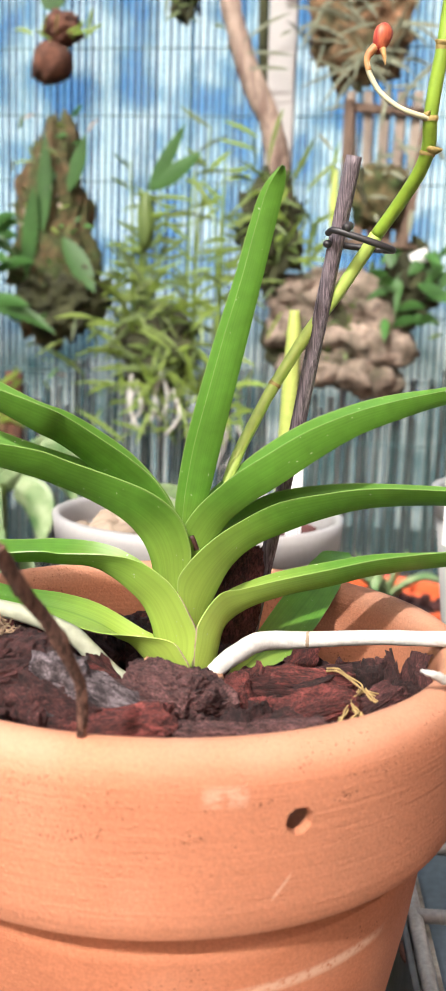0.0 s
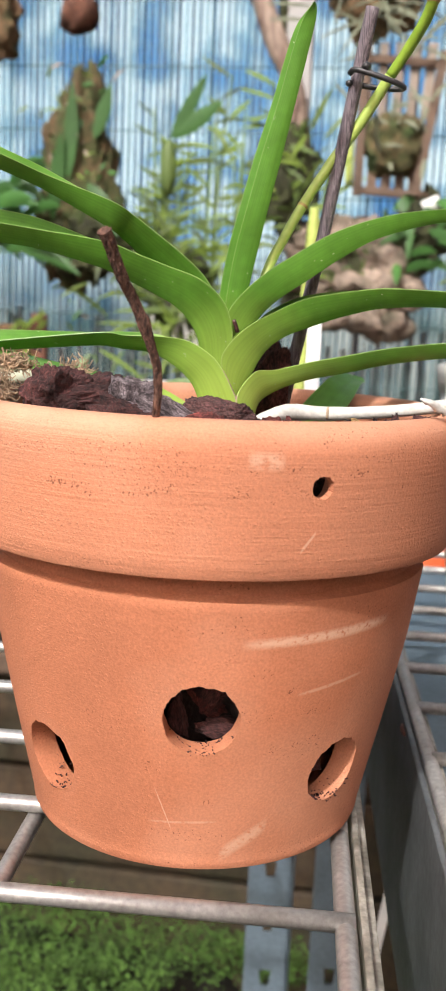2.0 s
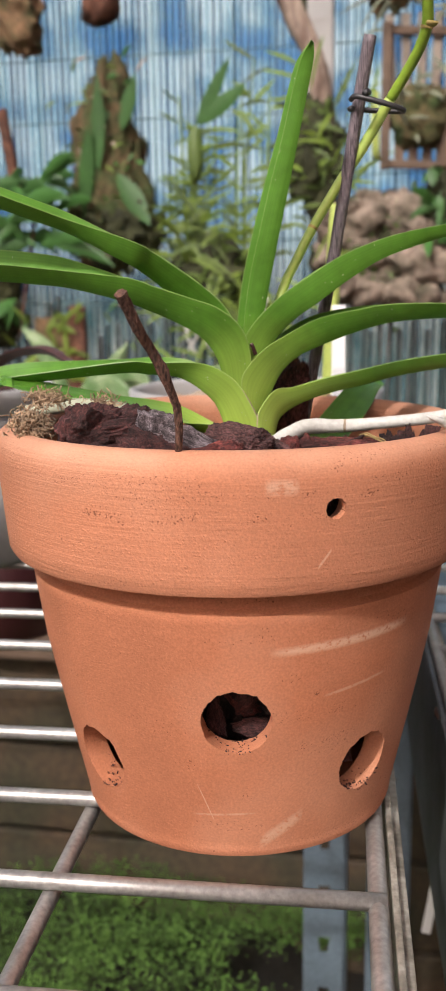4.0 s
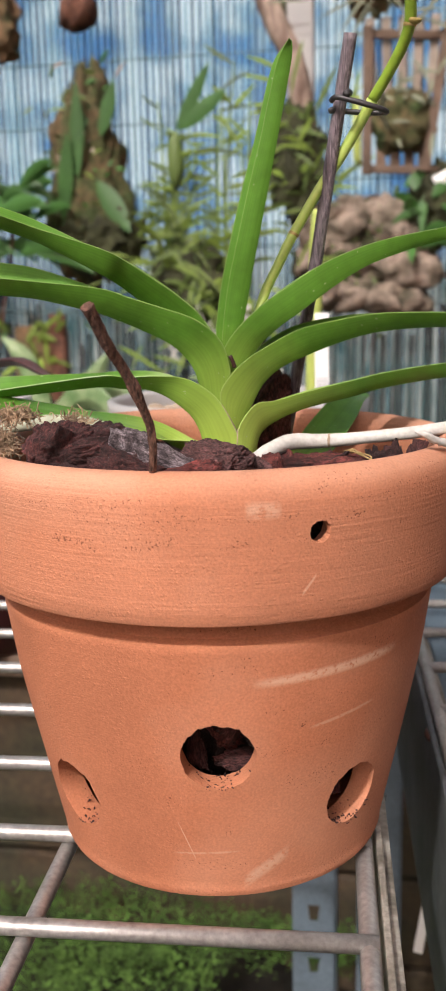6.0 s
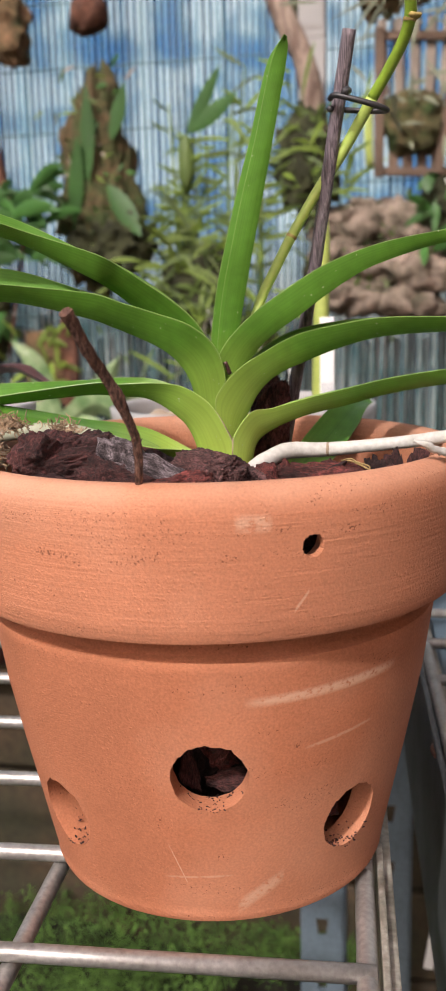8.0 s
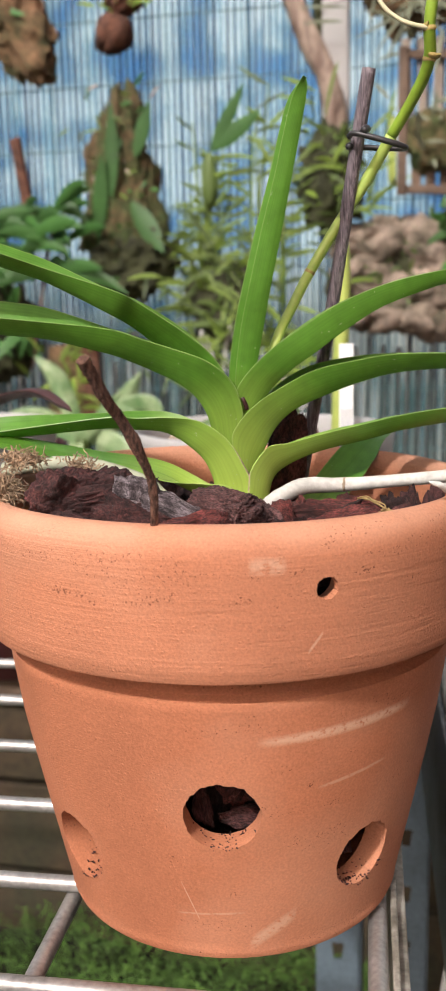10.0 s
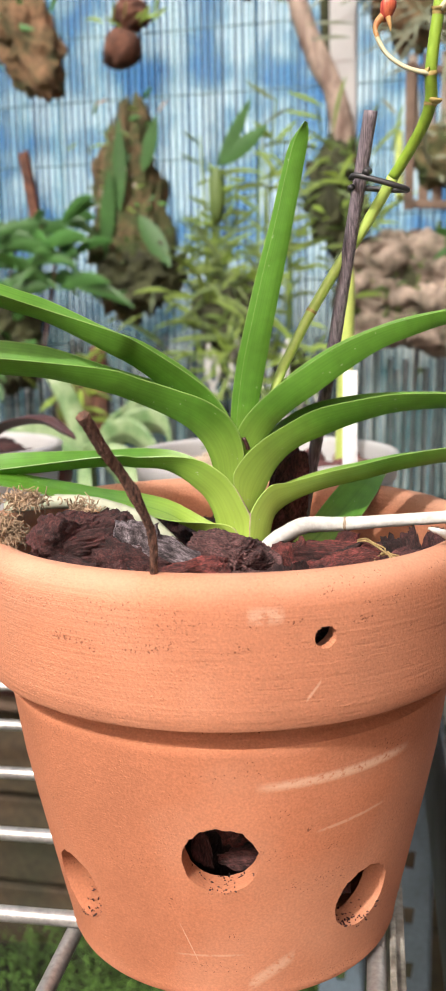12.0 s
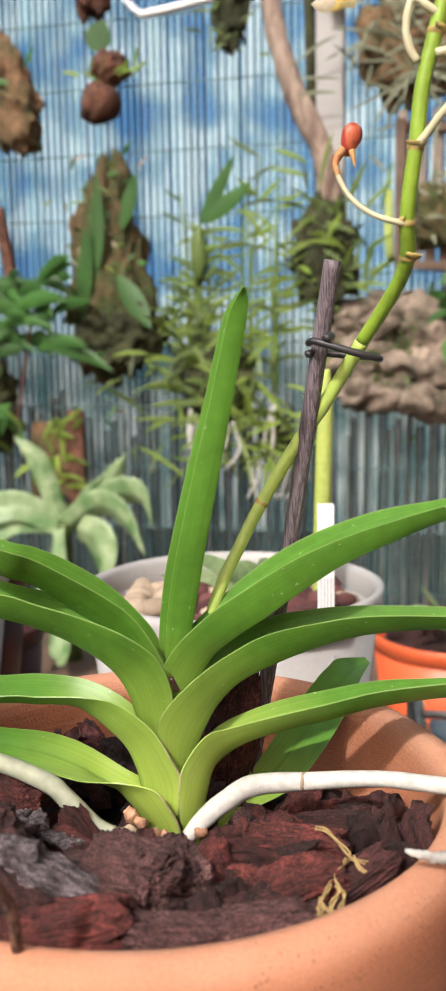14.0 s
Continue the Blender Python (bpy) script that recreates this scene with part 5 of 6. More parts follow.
def curled_strip(at, height, r, turn, lean, seed):
    """A dark strip of bark rolled up and standing on end, with a torn top."""
    rng = random.Random(seed)
    bm, rings = bmesh.new(), []
    arc = rng.uniform(3.6, 5.0)
    for i in range(15):
        u = i / 14
        ring = []
        for side in (0, 1):
            ks = range(13) if side == 0 else range(12, -1, -1)
            for k in ks:
                a = arc * k / 12
                q = r * (1 - 0.055 * k + 0.12 * noise.noise(Vector((k * 0.6, u * 2.5, seed)))) - 0.0006 * side
                tear = 1 + 0.34 * noise.noise(Vector((k * 0.9, seed, 1)))
                ring.append(Vector((q * math.cos(a) + 0.0012 * u * u * math.sin(seed), q * math.sin(a), height * (u - 0.4) * (tear if u > 0.5 else 1))))
        rings.append(ring)
    loft(bm, rings)
    bmesh.ops.transform(bm, matrix=Matrix.Translation(Vector(at) - Vector((0, 0, 0.105))) @ Matrix.Rotation(radians(lean), 4, "Y") @ Matrix.Rotation(radians(turn), 4, "Z"), verts=bm.verts[:])
    return part("bark_strip", bm, BARK, bark, "dark curled strip of bark")


for i, (at, h, r, turn, lean) in enumerate((((0.0492, -0.0050, 0.1110), 0.014, 0.0026, 200, -4), ((0.0520, -0.0040, 0.1115), 0.013, 0.0019, 120, 6), ((0.0556, -0.0020, 0.1118), 0.015, 0.0021, 250, -14), ((0.0590, -0.0035, 0.1112), 0.012, 0.0022, 170, 4), ((0.0612, -0.0040, 0.1105), 0.013, 0.0015, 60, 16), ((0.0535, -0.0075, 0.1110), 0.011, 0.0020, 20, 10))):
    curled_strip(at, h, r, turn, lean, i + 1)
rng = random.Random(21)
for i in range(300):
    a, q = rng.uniform(0, 2 * math.pi), 0.061 * math.sqrt(rng.random())
    s = rng.uniform(0.005, 0.0125)
    x, y = q * math.cos(a), q * math.sin(a)
    if (x - 0.006) ** 2 + (y - 0.003) ** 2 < 0.006**2:
        continue
    z = 0.1080 + rng.uniform(-0.003, 0.0045) - 0.003 * (q / 0.06) ** 2 + (0.003 if y < -0.02 else 0)
    if -0.05 < x < 0.002 and -0.020 < y < 0.006:
        z -= 0.0055
    if -0.026 < x < 0.014 and -0.025 < y < -0.003:
        z -= 0.0045
    if (x - 0.004) ** 2 + (y + 0.009) ** 2 < 0.014**2:
        z -= 0.0055
    if 0.010 < x < 0.05 and y > -0.006:
        z -= 0.0095 if x < 0.032 else 0.006
    chip(x * 0.93, y * 0.93, z, s * 1.3, s * rng.uniform(0.45, 0.9), s * rng.uniform(0.4, 1.0), rng.gauss(0, 38), rng.gauss(0, 38), rng.uniform(0, 360), rng.randrange(9), (None, BARK_RED, None, BARK_RED, None, BARK_TAN)[i % 6])
# pieces seen behind the drilled holes
for a, q, z in ((-64, 0.0545, 0.1065), (-58, 0.0540, 0.1075), (-61, 0.0500, 0.1100)):
    chip(q * math.cos(radians(a)), q * math.sin(radians(a)), z, 0.014, 0.010, 0.011, 20, 40, a, 3)
for az, z in ((-80.8, 0.0465), (-128, 0.0255), (-39.1, 0.0262)):
    for i in range(7):
        a = radians(az + rng.uniform(-9, 9))
        q = 0.0405 + 0.14 * (z - 0.0255) + rng.uniform(-0.002, 0.003)
        chip(q * math.cos(a), q * math.sin(a), z + rng.uniform(-0.009, 0.009), 0.013, 0.005, 0.007, rng.uniform(0, 90), rng.uniform(0, 90), rng.uniform(0, 360), i, BARK_RED if i % 2 else None)


def crumbs():
    rng = random.Random(77)
    bm = bmesh.new()
    for az, z, r, count in ((-80.8, 0.0465, 0.0100, 60), (-128.0, 0.0255, 0.0094, 45), (-39.1, 0.0262, 0.0096, 70)):
        a = radians(az)
        out = 0.0508 + (z - 0.0025) * 0.2135
        m = Matrix.Translation((0, 0, z)) @ Matrix.Rotation(a, 4, "Z")
        for i in range(count):
            g = radians(-90 + rng.gauss(0, 24))
            c = m @ Vector((out - rng.uniform(0.0008, 0.0105), r * 0.965 * math.cos(g), r * 0.965 * math.sin(g)))
            k = rng.uniform(0.00010, 0.00030)
            rot = Euler((rng.uniform(0, 6), rng.uniform(0, 6), 0)).to_matrix().to_4x4()
            bmesh.ops.create_icosphere(bm, subdivisions=1, radius=1.0, matrix=Matrix.Translation(c) @ rot @ Matrix.Diagonal((k * rng.uniform(1, 2.6), k, k * 0.8, 1)))
    return tagged(part("bark_crumbs", bm, BARK, smooth=False), "dark bark crumbs lying in the drilled holes", "crumbs", kind="stuff")


crumbs()


def fibre_tuft(name, label, category, centre, size, count, material, thick, seed):
    rng = random.Random(seed)
    bm = bmesh.new()
    for i in range(count):
        p = Vector(centre) + Vector([rng.gauss(0, s) for s in size])
        pts = []
        d = Vector((rng.gauss(0, 1), rng.gauss(0, 0.8), rng.gauss(0, 0.7)))
        for j in range(6):
            pts.append((*p, thick * rng.uniform(0.6, 1.5)))
            d = (d + Vector((rng.gauss(0, 0.8), rng.gauss(0, 0.8), rng.gauss(0, 0.8)))).normalized()
            p = p + d * 0.0009
        tube(bm, pts, 14, 5)
    return tagged(part(name, bm, material), label, category, kind="stuff")


fibre_tuft("dry_moss_tuft", "dry crumpled beige moss at the pot rim", "moss", (-0.0504, -0.0450, 0.1256), (0.0026, 0.0016, 0.0022), 330, FIBRE, 0.00014, 3)
fibre_tuft("dry_moss_tuft", "frayed beige moss strands lying on the root", "moss", (-0.0509, -0.0300, 0.1318), (0.0030, 0.0012, 0.0008), 200, FIBRE, 0.00014, 9)
fibre_tuft("dry_moss_tuft", "small beige moss shreds on top of the bark", "moss", (-0.0320, -0.0380, 0.1309), (0.0018, 0.0013, 0.0007), 90, FIBRE, 0.00014, 12)
rootlets = thing("yellow_rootlets", "thin yellow dead rootlets tangled on the bark", "rootlets", (0.0400, -0.0310, 0.1150))
for path in (
    ((0.0395, -0.0136, 0.1190), (0.0418, -0.0161, 0.1200), (0.0442, -0.0184, 0.1195), (0.0466, -0.0221, 0.1190), (0.0482, -0.0229, 0.1180), (0.0506, -0.0222, 0.1170)),
    ((0.0476, -0.0221, 0.1180), (0.0462, -0.0257, 0.1180), (0.0453, -0.0296, 0.1175), (0.0461, -0.0331, 0.1170), (0.0454, -0.0358, 0.1160), (0.0449, -0.0380, 0.1150)),
    ((0.0467, -0.0232, 0.1180), (0.0448, -0.0272, 0.1170), (0.0441, -0.0322, 0.1165), (0.0429, -0.0348, 0.1160), (0.0429, -0.0373, 0.1150)),
    ((0.0454, -0.0310, 0.1170), (0.0472, -0.0337, 0.1165), (0.0470, -0.0371, 0.1160), (0.0457, -0.0382, 0.1155), (0.0441, -0.0373, 0.1160)),
    ((0.0426, -0.0348, 0.1160), (0.0437, -0.0370, 0.1155), (0.0435, -0.0392, 0.1150), (0.0425, -0.0388, 0.1155)),
    ((0.0481, -0.0220, 0.1180), (0.0493, -0.0241, 0.1170), (0.0514, -0.0243, 0.1160)),
):
    for k in range(2):
        line = [(x - 0.0400 + 0.0005 * k * math.sin(9 * i), y + 0.0310, z - 0.1150 + 0.0006 * k, 0.00028 - 0.00007 * k) for i, (x, y, z) in enumerate(path)]
        part("rootlet", tube(bmesh.new(), line, 26, 6, 0.25, 5 + k), STRING, rootlets)


# ---- pots standing behind ----
def round_pot(name, label, x, y, z, r, h, material, taper=0.80, lip=0.004):
    p = thing(name, label, "flowerpot", (x, y, z))
    t = 0.0022
    part("wall", lathe(bmesh.new(), [(0.0, 0.001), (r * taper - 0.004, 0.0), (r * taper, 0.003), (r - 0.002, h - 0.012), (r - 0.002 - t, h - 0.012), (r * taper - t, 0.005), (0.0, 0.004)], 64), material, p)
    part("lip", lathe(bmesh.new(), [(r - 0.0045, h - 0.014), (r - 0.001, h - 0.013), (r, h - 0.004), (r + 0.0005, h), (r - 0.002, h + 0.001), (r - lip, h - 0.002), (r - lip, h - 0.012)], 64), material, p)
    return p


def pebbles(x, y, z, r, count, seed, material=None):
    rng = random.Random(seed)
    bed = thing("pebble_bed", "pale and reddish clay pebbles filling the pot", "pebbles", (x, y, z))
    part("bed", lathe(bmesh.new(), [(0.0, -0.002), (r, -0.002)], 40), BARK, bed)
    shapes = [mesh_of(lump((1, 0.8, 0.7), 2, 0.18, 1.3, s), "pebble", material or (PEBBLE_RED if s in (1, 3) else PEBBLE)) for s in range(4)]
    for i in range(count):
        a, q = rng.uniform(0, 2 * math.pi), r * 0.92 * math.sqrt(rng.random())
        s = rng.uniform(0.004, 0.0078)
        red = q * math.cos(a) > -0.5 * r and rng.random() < 0.8
        ob = new("pebble", shapes[(1, 3)[i % 2] if red else (0, 2)[i % 2]])
        ob.parent = bed
        ob.matrix_basis = Matrix.Translation((q * math.cos(a), q * math.sin(a), rng.uniform(0.0, 0.004))) @ Matrix.Rotation(rng.uniform(0, 6), 4, "Z") @ Matrix.Diagonal((s, s, s, 1))
    return bed


round_pot("white_flowerpot", "translucent white plastic pot on the wire shelf", -0.028, 0.228, 0.0, 0.070, 0.111, WHITEP)
pebbles(-0.028, 0.228, 0.100, 0.063, 120, 3)
round_pot("white_flowerpot", "translucent white plastic pot with dark filling", -0.232, 0.258, 0.0, 0.070, 0.108, WHITEP)
pebbles(-0.232, 0.258, 0.098, 0.063, 60, 5, BARK)
round_pot("dark_flowerpot", "dark maroon plastic pot on the wire shelf", -0.243, 0.345, 0.0, 0.055, 0.084, MAROON)
round_pot("orange_flowerpot", "bright orange plastic pot on the bench", 0.086, 0.66, -0.14, 0.075, 0.106, ORANGE)
pebbles(0.086, 0.66, -0.047, 0.066, 40, 8, BARK)


def tag_card(x, y, z, h, w, turn, lines=0):
    t = thing("plant_label", "white plastic plant label stuck in the pot", "label", (x, y, z), "plant labels")
    bm = box(bmesh.new(), (w, 0.0008, h), Matrix.Translation((0, 0, h / 2)), 0.0003)
    part("card", bm, TAG, t)
    for i in range(lines):
        part("line", box(bmesh.new(), (0.0005, 0.0002, h * 0.38), Matrix.Translation((-w * 0.3 + i * w * 0.2, -0.0006, h * 0.34))), INK, t)
    t.rotation_euler = (radians(-4), 0, radians(turn))
    return t


tag_card(0.0205, 0.1850, 0.090, 0.066, 0.0069, 8, 4)
tag_card(0.0945, 0.1960, 0.108, 0.062, 0.0180, -4, 3)
round_pot("clear_flowerpot", "cloudy clear plastic pot on the neighbouring shelf", 0.158, 0.225, 0.0, 0.075, 0.130, WHITEP)
pebbles(0.158, 0.225, 0.112, 0.066, 40, 11, BARK)
tray = tagged(part("drip_tray", box(bmesh.new(), (0.40, 0.36, 0.012), TURN_SHELF @ Matrix.Translation((0.290, 0.26, -0.040)), 0.004), POST), "blue-grey metal tray under the neighbouring shelf", "tray")

# yellow-green cane and small leaves in the white pot
cane = thing("young_shoot", "yellow-green cane with small leaves in the white pot", "plant", (0.010, 0.252, 0.100))
part("cane", tube(bmesh.new(), [(0.0, 0.0, -0.01, 0.0036), (0.0015, 0, 0.04, 0.0042), (0.003, 0, 0.092, 0.0038), (0.003, 0, 0.11, 0.0024)], 20, 12, 0.02), CANE, cane)
for bx, bz, tx, tz, w in ((-0.02, 0.0, -0.045, 0.016, 0.006), (-0.028, 0.0, -0.066, 0.022, 0.004), (-0.03, 0.004, -0.018, 0.020, 0.004), (-0.035, 0.0, -0.075, 0.012, 0.0035)):
    part("leaf", flat_leaf(bmesh.new(), (bx, -0.01, bz), (tx, -0.02, tz), w, 0.006), PALE_LEAF, cane)


# ---- strap-leaved plants behind ----
def strap_plant(name, label, x, y, z, leaves, material, category="plant"):
    p = thing(name, label, category, (x, y, z))
    for dx, dy, dz, w, sag in leaves:
        bm = bmesh.new()
        blade(bm, [(0, 0, 0, w * 0.6, 50), (dx * 0.3, dy * 0.3, dz * 0.3 + sag * 0.8, w, 35), (dx * 0.65, dy * 0.65, dz * 0.65 + sag, w, 25), (dx * 0.9, dy * 0.9, dz * 0.9 + sag * 0.35, w * 0.6, 20), (dx, dy, dz, 0.0006, 20)], n=16)
        part("leaf", bm, material, p)
    return p


broad = thing("strap_plant", "pale striped strap-leaved plant on the bench", "plant", (-0.344, 0.80, 0.025))
for way, w in (
    (((0.000, 0.000, 0.000), (-0.026, 0.000, 0.074), (-0.055, 0.000, 0.104)), 0.0126),
    (((0.000, 0.000, 0.000), (-0.045, -0.012, 0.025), (-0.080, -0.023, 0.019), (-0.117, -0.035, 0.000)), 0.0182),
    (((0.000, 0.000, 0.000), (0.046, -0.012, 0.030), (0.079, -0.023, 0.016), (0.107, -0.035, -0.022)), 0.0168),
    (((0.015, 0.012, 0.000), (0.051, 0.014, 0.035), (0.087, 0.012, 0.037), (0.107, 0.000, 0.000)), 0.0168),
    (((0.018, 0.023, 0.000), (0.050, 0.023, 0.051), (0.070, 0.023, 0.083)), 0.0126),
    (((0.000, 0.012, 0.000), (0.026, 0.012, 0.038), (0.047, 0.012, 0.061)), 0.0070),
    (((0.023, -0.012, 0.004), (0.051, -0.023, -0.015), (0.061, -0.035, -0.066)), 0.0238),
    (((0.000, -0.012, 0.000), (0.009, -0.035, -0.044), (0.015, -0.047, -0.080)), 0.0126),
    (((-0.015, 0.000, -0.044), (-0.026, -0.035, -0.117), (-0.020, -0.041, -0.150)), 0.0140),
    (((0.000, 0.000, -0.058), (0.006, -0.035, -0.131), (0.003, -0.041, -0.150)), 0.0168),
    (((-0.015, 0.000, 0.000), (-0.058, -0.023, 0.003), (-0.095, -0.035, -0.058)), 0.0140),
    (((0.015, 0.023, -0.073), (0.036, 0.000, -0.117), (0.050, -0.012, -0.150)), 0.0154),
):
    chord = Vector(way[-1]) - Vector(way[0])
    turned = Vector((-chord.z, -0.4 * chord.length, chord.x))
    pts = [(*p, w * (0.7, 1.0, 1.0, 0.1)[i] if i < len(way) - 1 else 0.0008, 16) for i, p in enumerate(way)]
    part("leaf", blade(bmesh.new(), pts, turned, 18), PALE_LEAF, broad)
part("stem", tube(bmesh.new(), [(0.0, 0.0, 0.006, 0.008), (-0.006, 0.02, -0.08, 0.009), (-0.008, 0.03, -0.1655, 0.012)], 12, 10), OLIVE_LEAF, broad)
round_pot("dark_flowerpot", "dark plastic pot under the strap plant", -0.302, 0.50, -0.14, 0.055, 0.140, MAROON)
strap_plant("rosette_plant", "grey-green rosette in the orange pot", 0.086, 0.66, -0.044, [(-0.045, -0.02, 0.030, 0.010, 0.010), (0.05, -0.02, 0.03, 0.010, 0.010), (-0.01, -0.05, 0.025, 0.010, 0.012), (0.02, 0.02, 0.05, 0.010, 0.0), (-0.03, 0.02, 0.045, 0.010, 0.0)], PALE_LEAF)
strap_plant("maroon_plant", "dark maroon arching leaf of a potted plant", -0.150, 0.150, 0.126, [(0.056, -0.03, 0.004, 0.006, 0.008), (-0.05, 0.02, 0.01, 0.010, 0.01), (-0.02, -0.03, 0.02, 0.009, 0.006)], MAROON_LEAF)
tagged(part("maroon_stalk", tube(bmesh.new(), [(-0.200, 0.258, 0.095, 0.003), (-0.180, 0.200, 0.122, 0.003), (-0.150, 0.150, 0.129, 0.003)], 14, 8), MAROON_LEAF), "dark maroon leaf stalk growing from the white pot", "plant stalk")


# ---- plants and mounts on the far wall ----
def slab(name, label, category, x, z, sx, sz, depth, material, seed, y=0.915, taper=0.0):
    t = thing(name, label, category, (x, y, z))
    bm = lump((1, 1, 1), 5, 0.42, 2.4, seed)
    for v in bm.verts:
        v.co.x *= 1 - taper * (v.co.z + 0.2)
    bmesh.ops.scale(bm, vec=(sx, depth, sz), verts=bm.verts[:])
    part("slab", rough(bm, 0.003, 70, seed), material, t)
    return t


def leaf_spray(t, count, length, width, material, seed, spread=(0.03, 0.02, 0.03), up=0.3, name="leaf"):
    """Separate narrow leaves starting within a thing."""
    rng = random.Random(seed)
    for i in range(count):
        b = Vector([rng.gauss(0, s) for s in spread]) + Vector((0, -0.015, 0))
        d = Vector((rng.gauss(0, 1), rng.uniform(-0.9, 0.1), rng.gauss(up, 0.7))).normalized()
        ln = length * rng.uniform(0.6, 1.3)
        part(name, flat_leaf(bmesh.new(), b, b + d * ln, width * rng.uniform(0.7, 1.2), 0.15 * ln * rng.random(), 0.2, n=7), material, t)
    return t


left_mount = thing("cork_mount", "ragged brown cork slab hanging on the wall", "cork mount", (-0.452, 0.915, 0.540))
part("slab", rough(lump((0.040, 0.026, 0.088), 5, 0.26, 2.2, 7, Matrix.Rotation(radians(-28), 4, "Y")), 0.004, 60, 2), CORK, left_mount)
part("flake", rough(lump((0.022, 0.020, 0.050), 4, 0.40, 2.2, 4, Matrix.Translation((-0.022, -0.012, 0.030)) @ Matrix.Rotation(radians(-12), 4, "Y")), 0.003, 70, 5), CORK, left_mount)
leaf_spray(left_mount, 8, 0.03, 0.003, GREEN_LEAF, 2, (0.02, 0.01, 0.03), 0.3)

husk = thing("hanging_husk", "brown double-lobed husk hanging on the wall", "husk", (-0.312, 0.905, 0.53))
part("lobe", lump((0.022, 0.020, 0.019), 4, 0.22, 2.6, 2, Matrix.Translation((0.006, 0, 0.016))), HUSK, husk)
bm = bmesh.new()
lathe(bm, [(0.0002, -0.037), (0.009, -0.033), (0.021, -0.021), (0.027, -0.006), (0.025, 0.008), (0.017, 0.019), (0.0002, 0.022)], 32, True)
rough(bm, 0.004, 90, 3)
bmesh.ops.transform(bm, matrix=Matrix.Translation((-0.004, 0, -0.018)) @ Matrix.Rotation(radians(38), 4, "Y") @ Matrix.Scale(0.86, 4), verts=bm.verts[:])
part("lobe", bm, HUSK, husk)
part("leaf", flat_leaf(bmesh.new(), (-0.012, -0.01, 0.034), (0.006, -0.012, 0.064), 0.016, 0.0, 0.1), GREEN_LEAF, husk)
leaf_spray(husk, 14, 0.025, 0.002, LIME_LEAF, 5, (0.018, 0.008, 0.004), 0.3)

tagged(part("dark_bar", rough(box(bmesh.new(), (0.013, 0.012, 0.085), Matrix.Translation((-0.450, 0.912, 0.355)) @ Matrix.Rotation(radians(-9), 4, "Y"), 0.002), 0.002, 60, 1), HUSK), "dark brown wooden stick fixed to the wall", "stick")

tall = slab("cork_mount", "tall mossy cork slab with strap leaves", "cork mount", -0.318, 0.318, 0.046, 0.122, 0.026, CORK_MOSSY, 5, 0.915, 0.24)
for b, e, w in (((-0.005, -0.03, 0.0), (0.000, -0.035, 0.108), 0.009), ((-0.025, -0.03, -0.05), (-0.012, -0.04, 0.050), 0.010), ((0.025, -0.025, 0.045), (0.046, -0.03, 0.108), 0.009), ((0.02, -0.03, -0.008), (0.062, -0.04, -0.070), 0.013)):
    part("leaf", flat_leaf(bmesh.new(), b, e, w, 0.0, 0.2), GREEN_LEAF, tall)
leaf_spray(tall, 34, 0.022, 0.0026, GREEN_LEAF, 23, (0.018, 0.006, 0.055), 0.3)
leaf_spray(tall, 30, 0.020, 0.0016, LIME_LEAF, 24, (0.020, 0.006, 0.06), -0.3)
leaf_spray(tall, 24, 0.018, 0.0022, SLAT_PALE, 25, (0.020, 0.006, 0.06), -0.5, "dry_leaf")
part("moss", rough(lump((0.052, 0.030, 0.046), 5, 0.40, 2.6, 6, Matrix.Translation((0.014, -0.006, -0.074))), 0.006, 90, 3), DARKMOSS, tall)
leaf_spray(tall, 60, 0.020, 0.0018, OLIVE_LEAF, 27, (0.026, 0.010, 0.07), -0.2)

bush = thing("leafy_bush", "broad pointed green leaves of a climbing plant", "plant", (-0.430, 0.880, 0.270))
rng = random.Random(31)
for i in range(64):
    b = Vector((rng.uniform(-0.11, 0.06), rng.uniform(-0.03, 0.02), rng.uniform(-0.05, 0.045)))
    d = Vector((rng.choice((-1, 1)) * rng.uniform(0.4, 1), rng.uniform(-0.6, 0.0), rng.uniform(-0.5, 0.35))).normalized()
    part("leaf", flat_leaf(bmesh.new(), b, b + d * rng.uniform(0.045, 0.085), rng.uniform(0.0055, 0.0095), 0.008, 0.4, shape=0.8), GREEN_LEAF, bush)
for i in range(5):
    x = -0.10 + 0.03 * i
    part("branch", tube(bmesh.new(), [(x - 0.03, 0.01, -0.16, 0.002), (x, 0.0, -0.03, 0.002), (x + 0.02, -0.01, 0.03, 0.0012)], 10, 6), TWIG, bush)
dark_clump = slab("hanging_moss", "dark leafy moss clump hanging on the wall", "moss", -0.485, 0.165, 0.040, 0.060, 0.03, DARKMOSS, 12, 0.90)
leaf_spray(dark_clump, 22, 0.05, 0.007, GREEN_LEAF, 7, (0.025, 0.01, 0.03), -0.3)

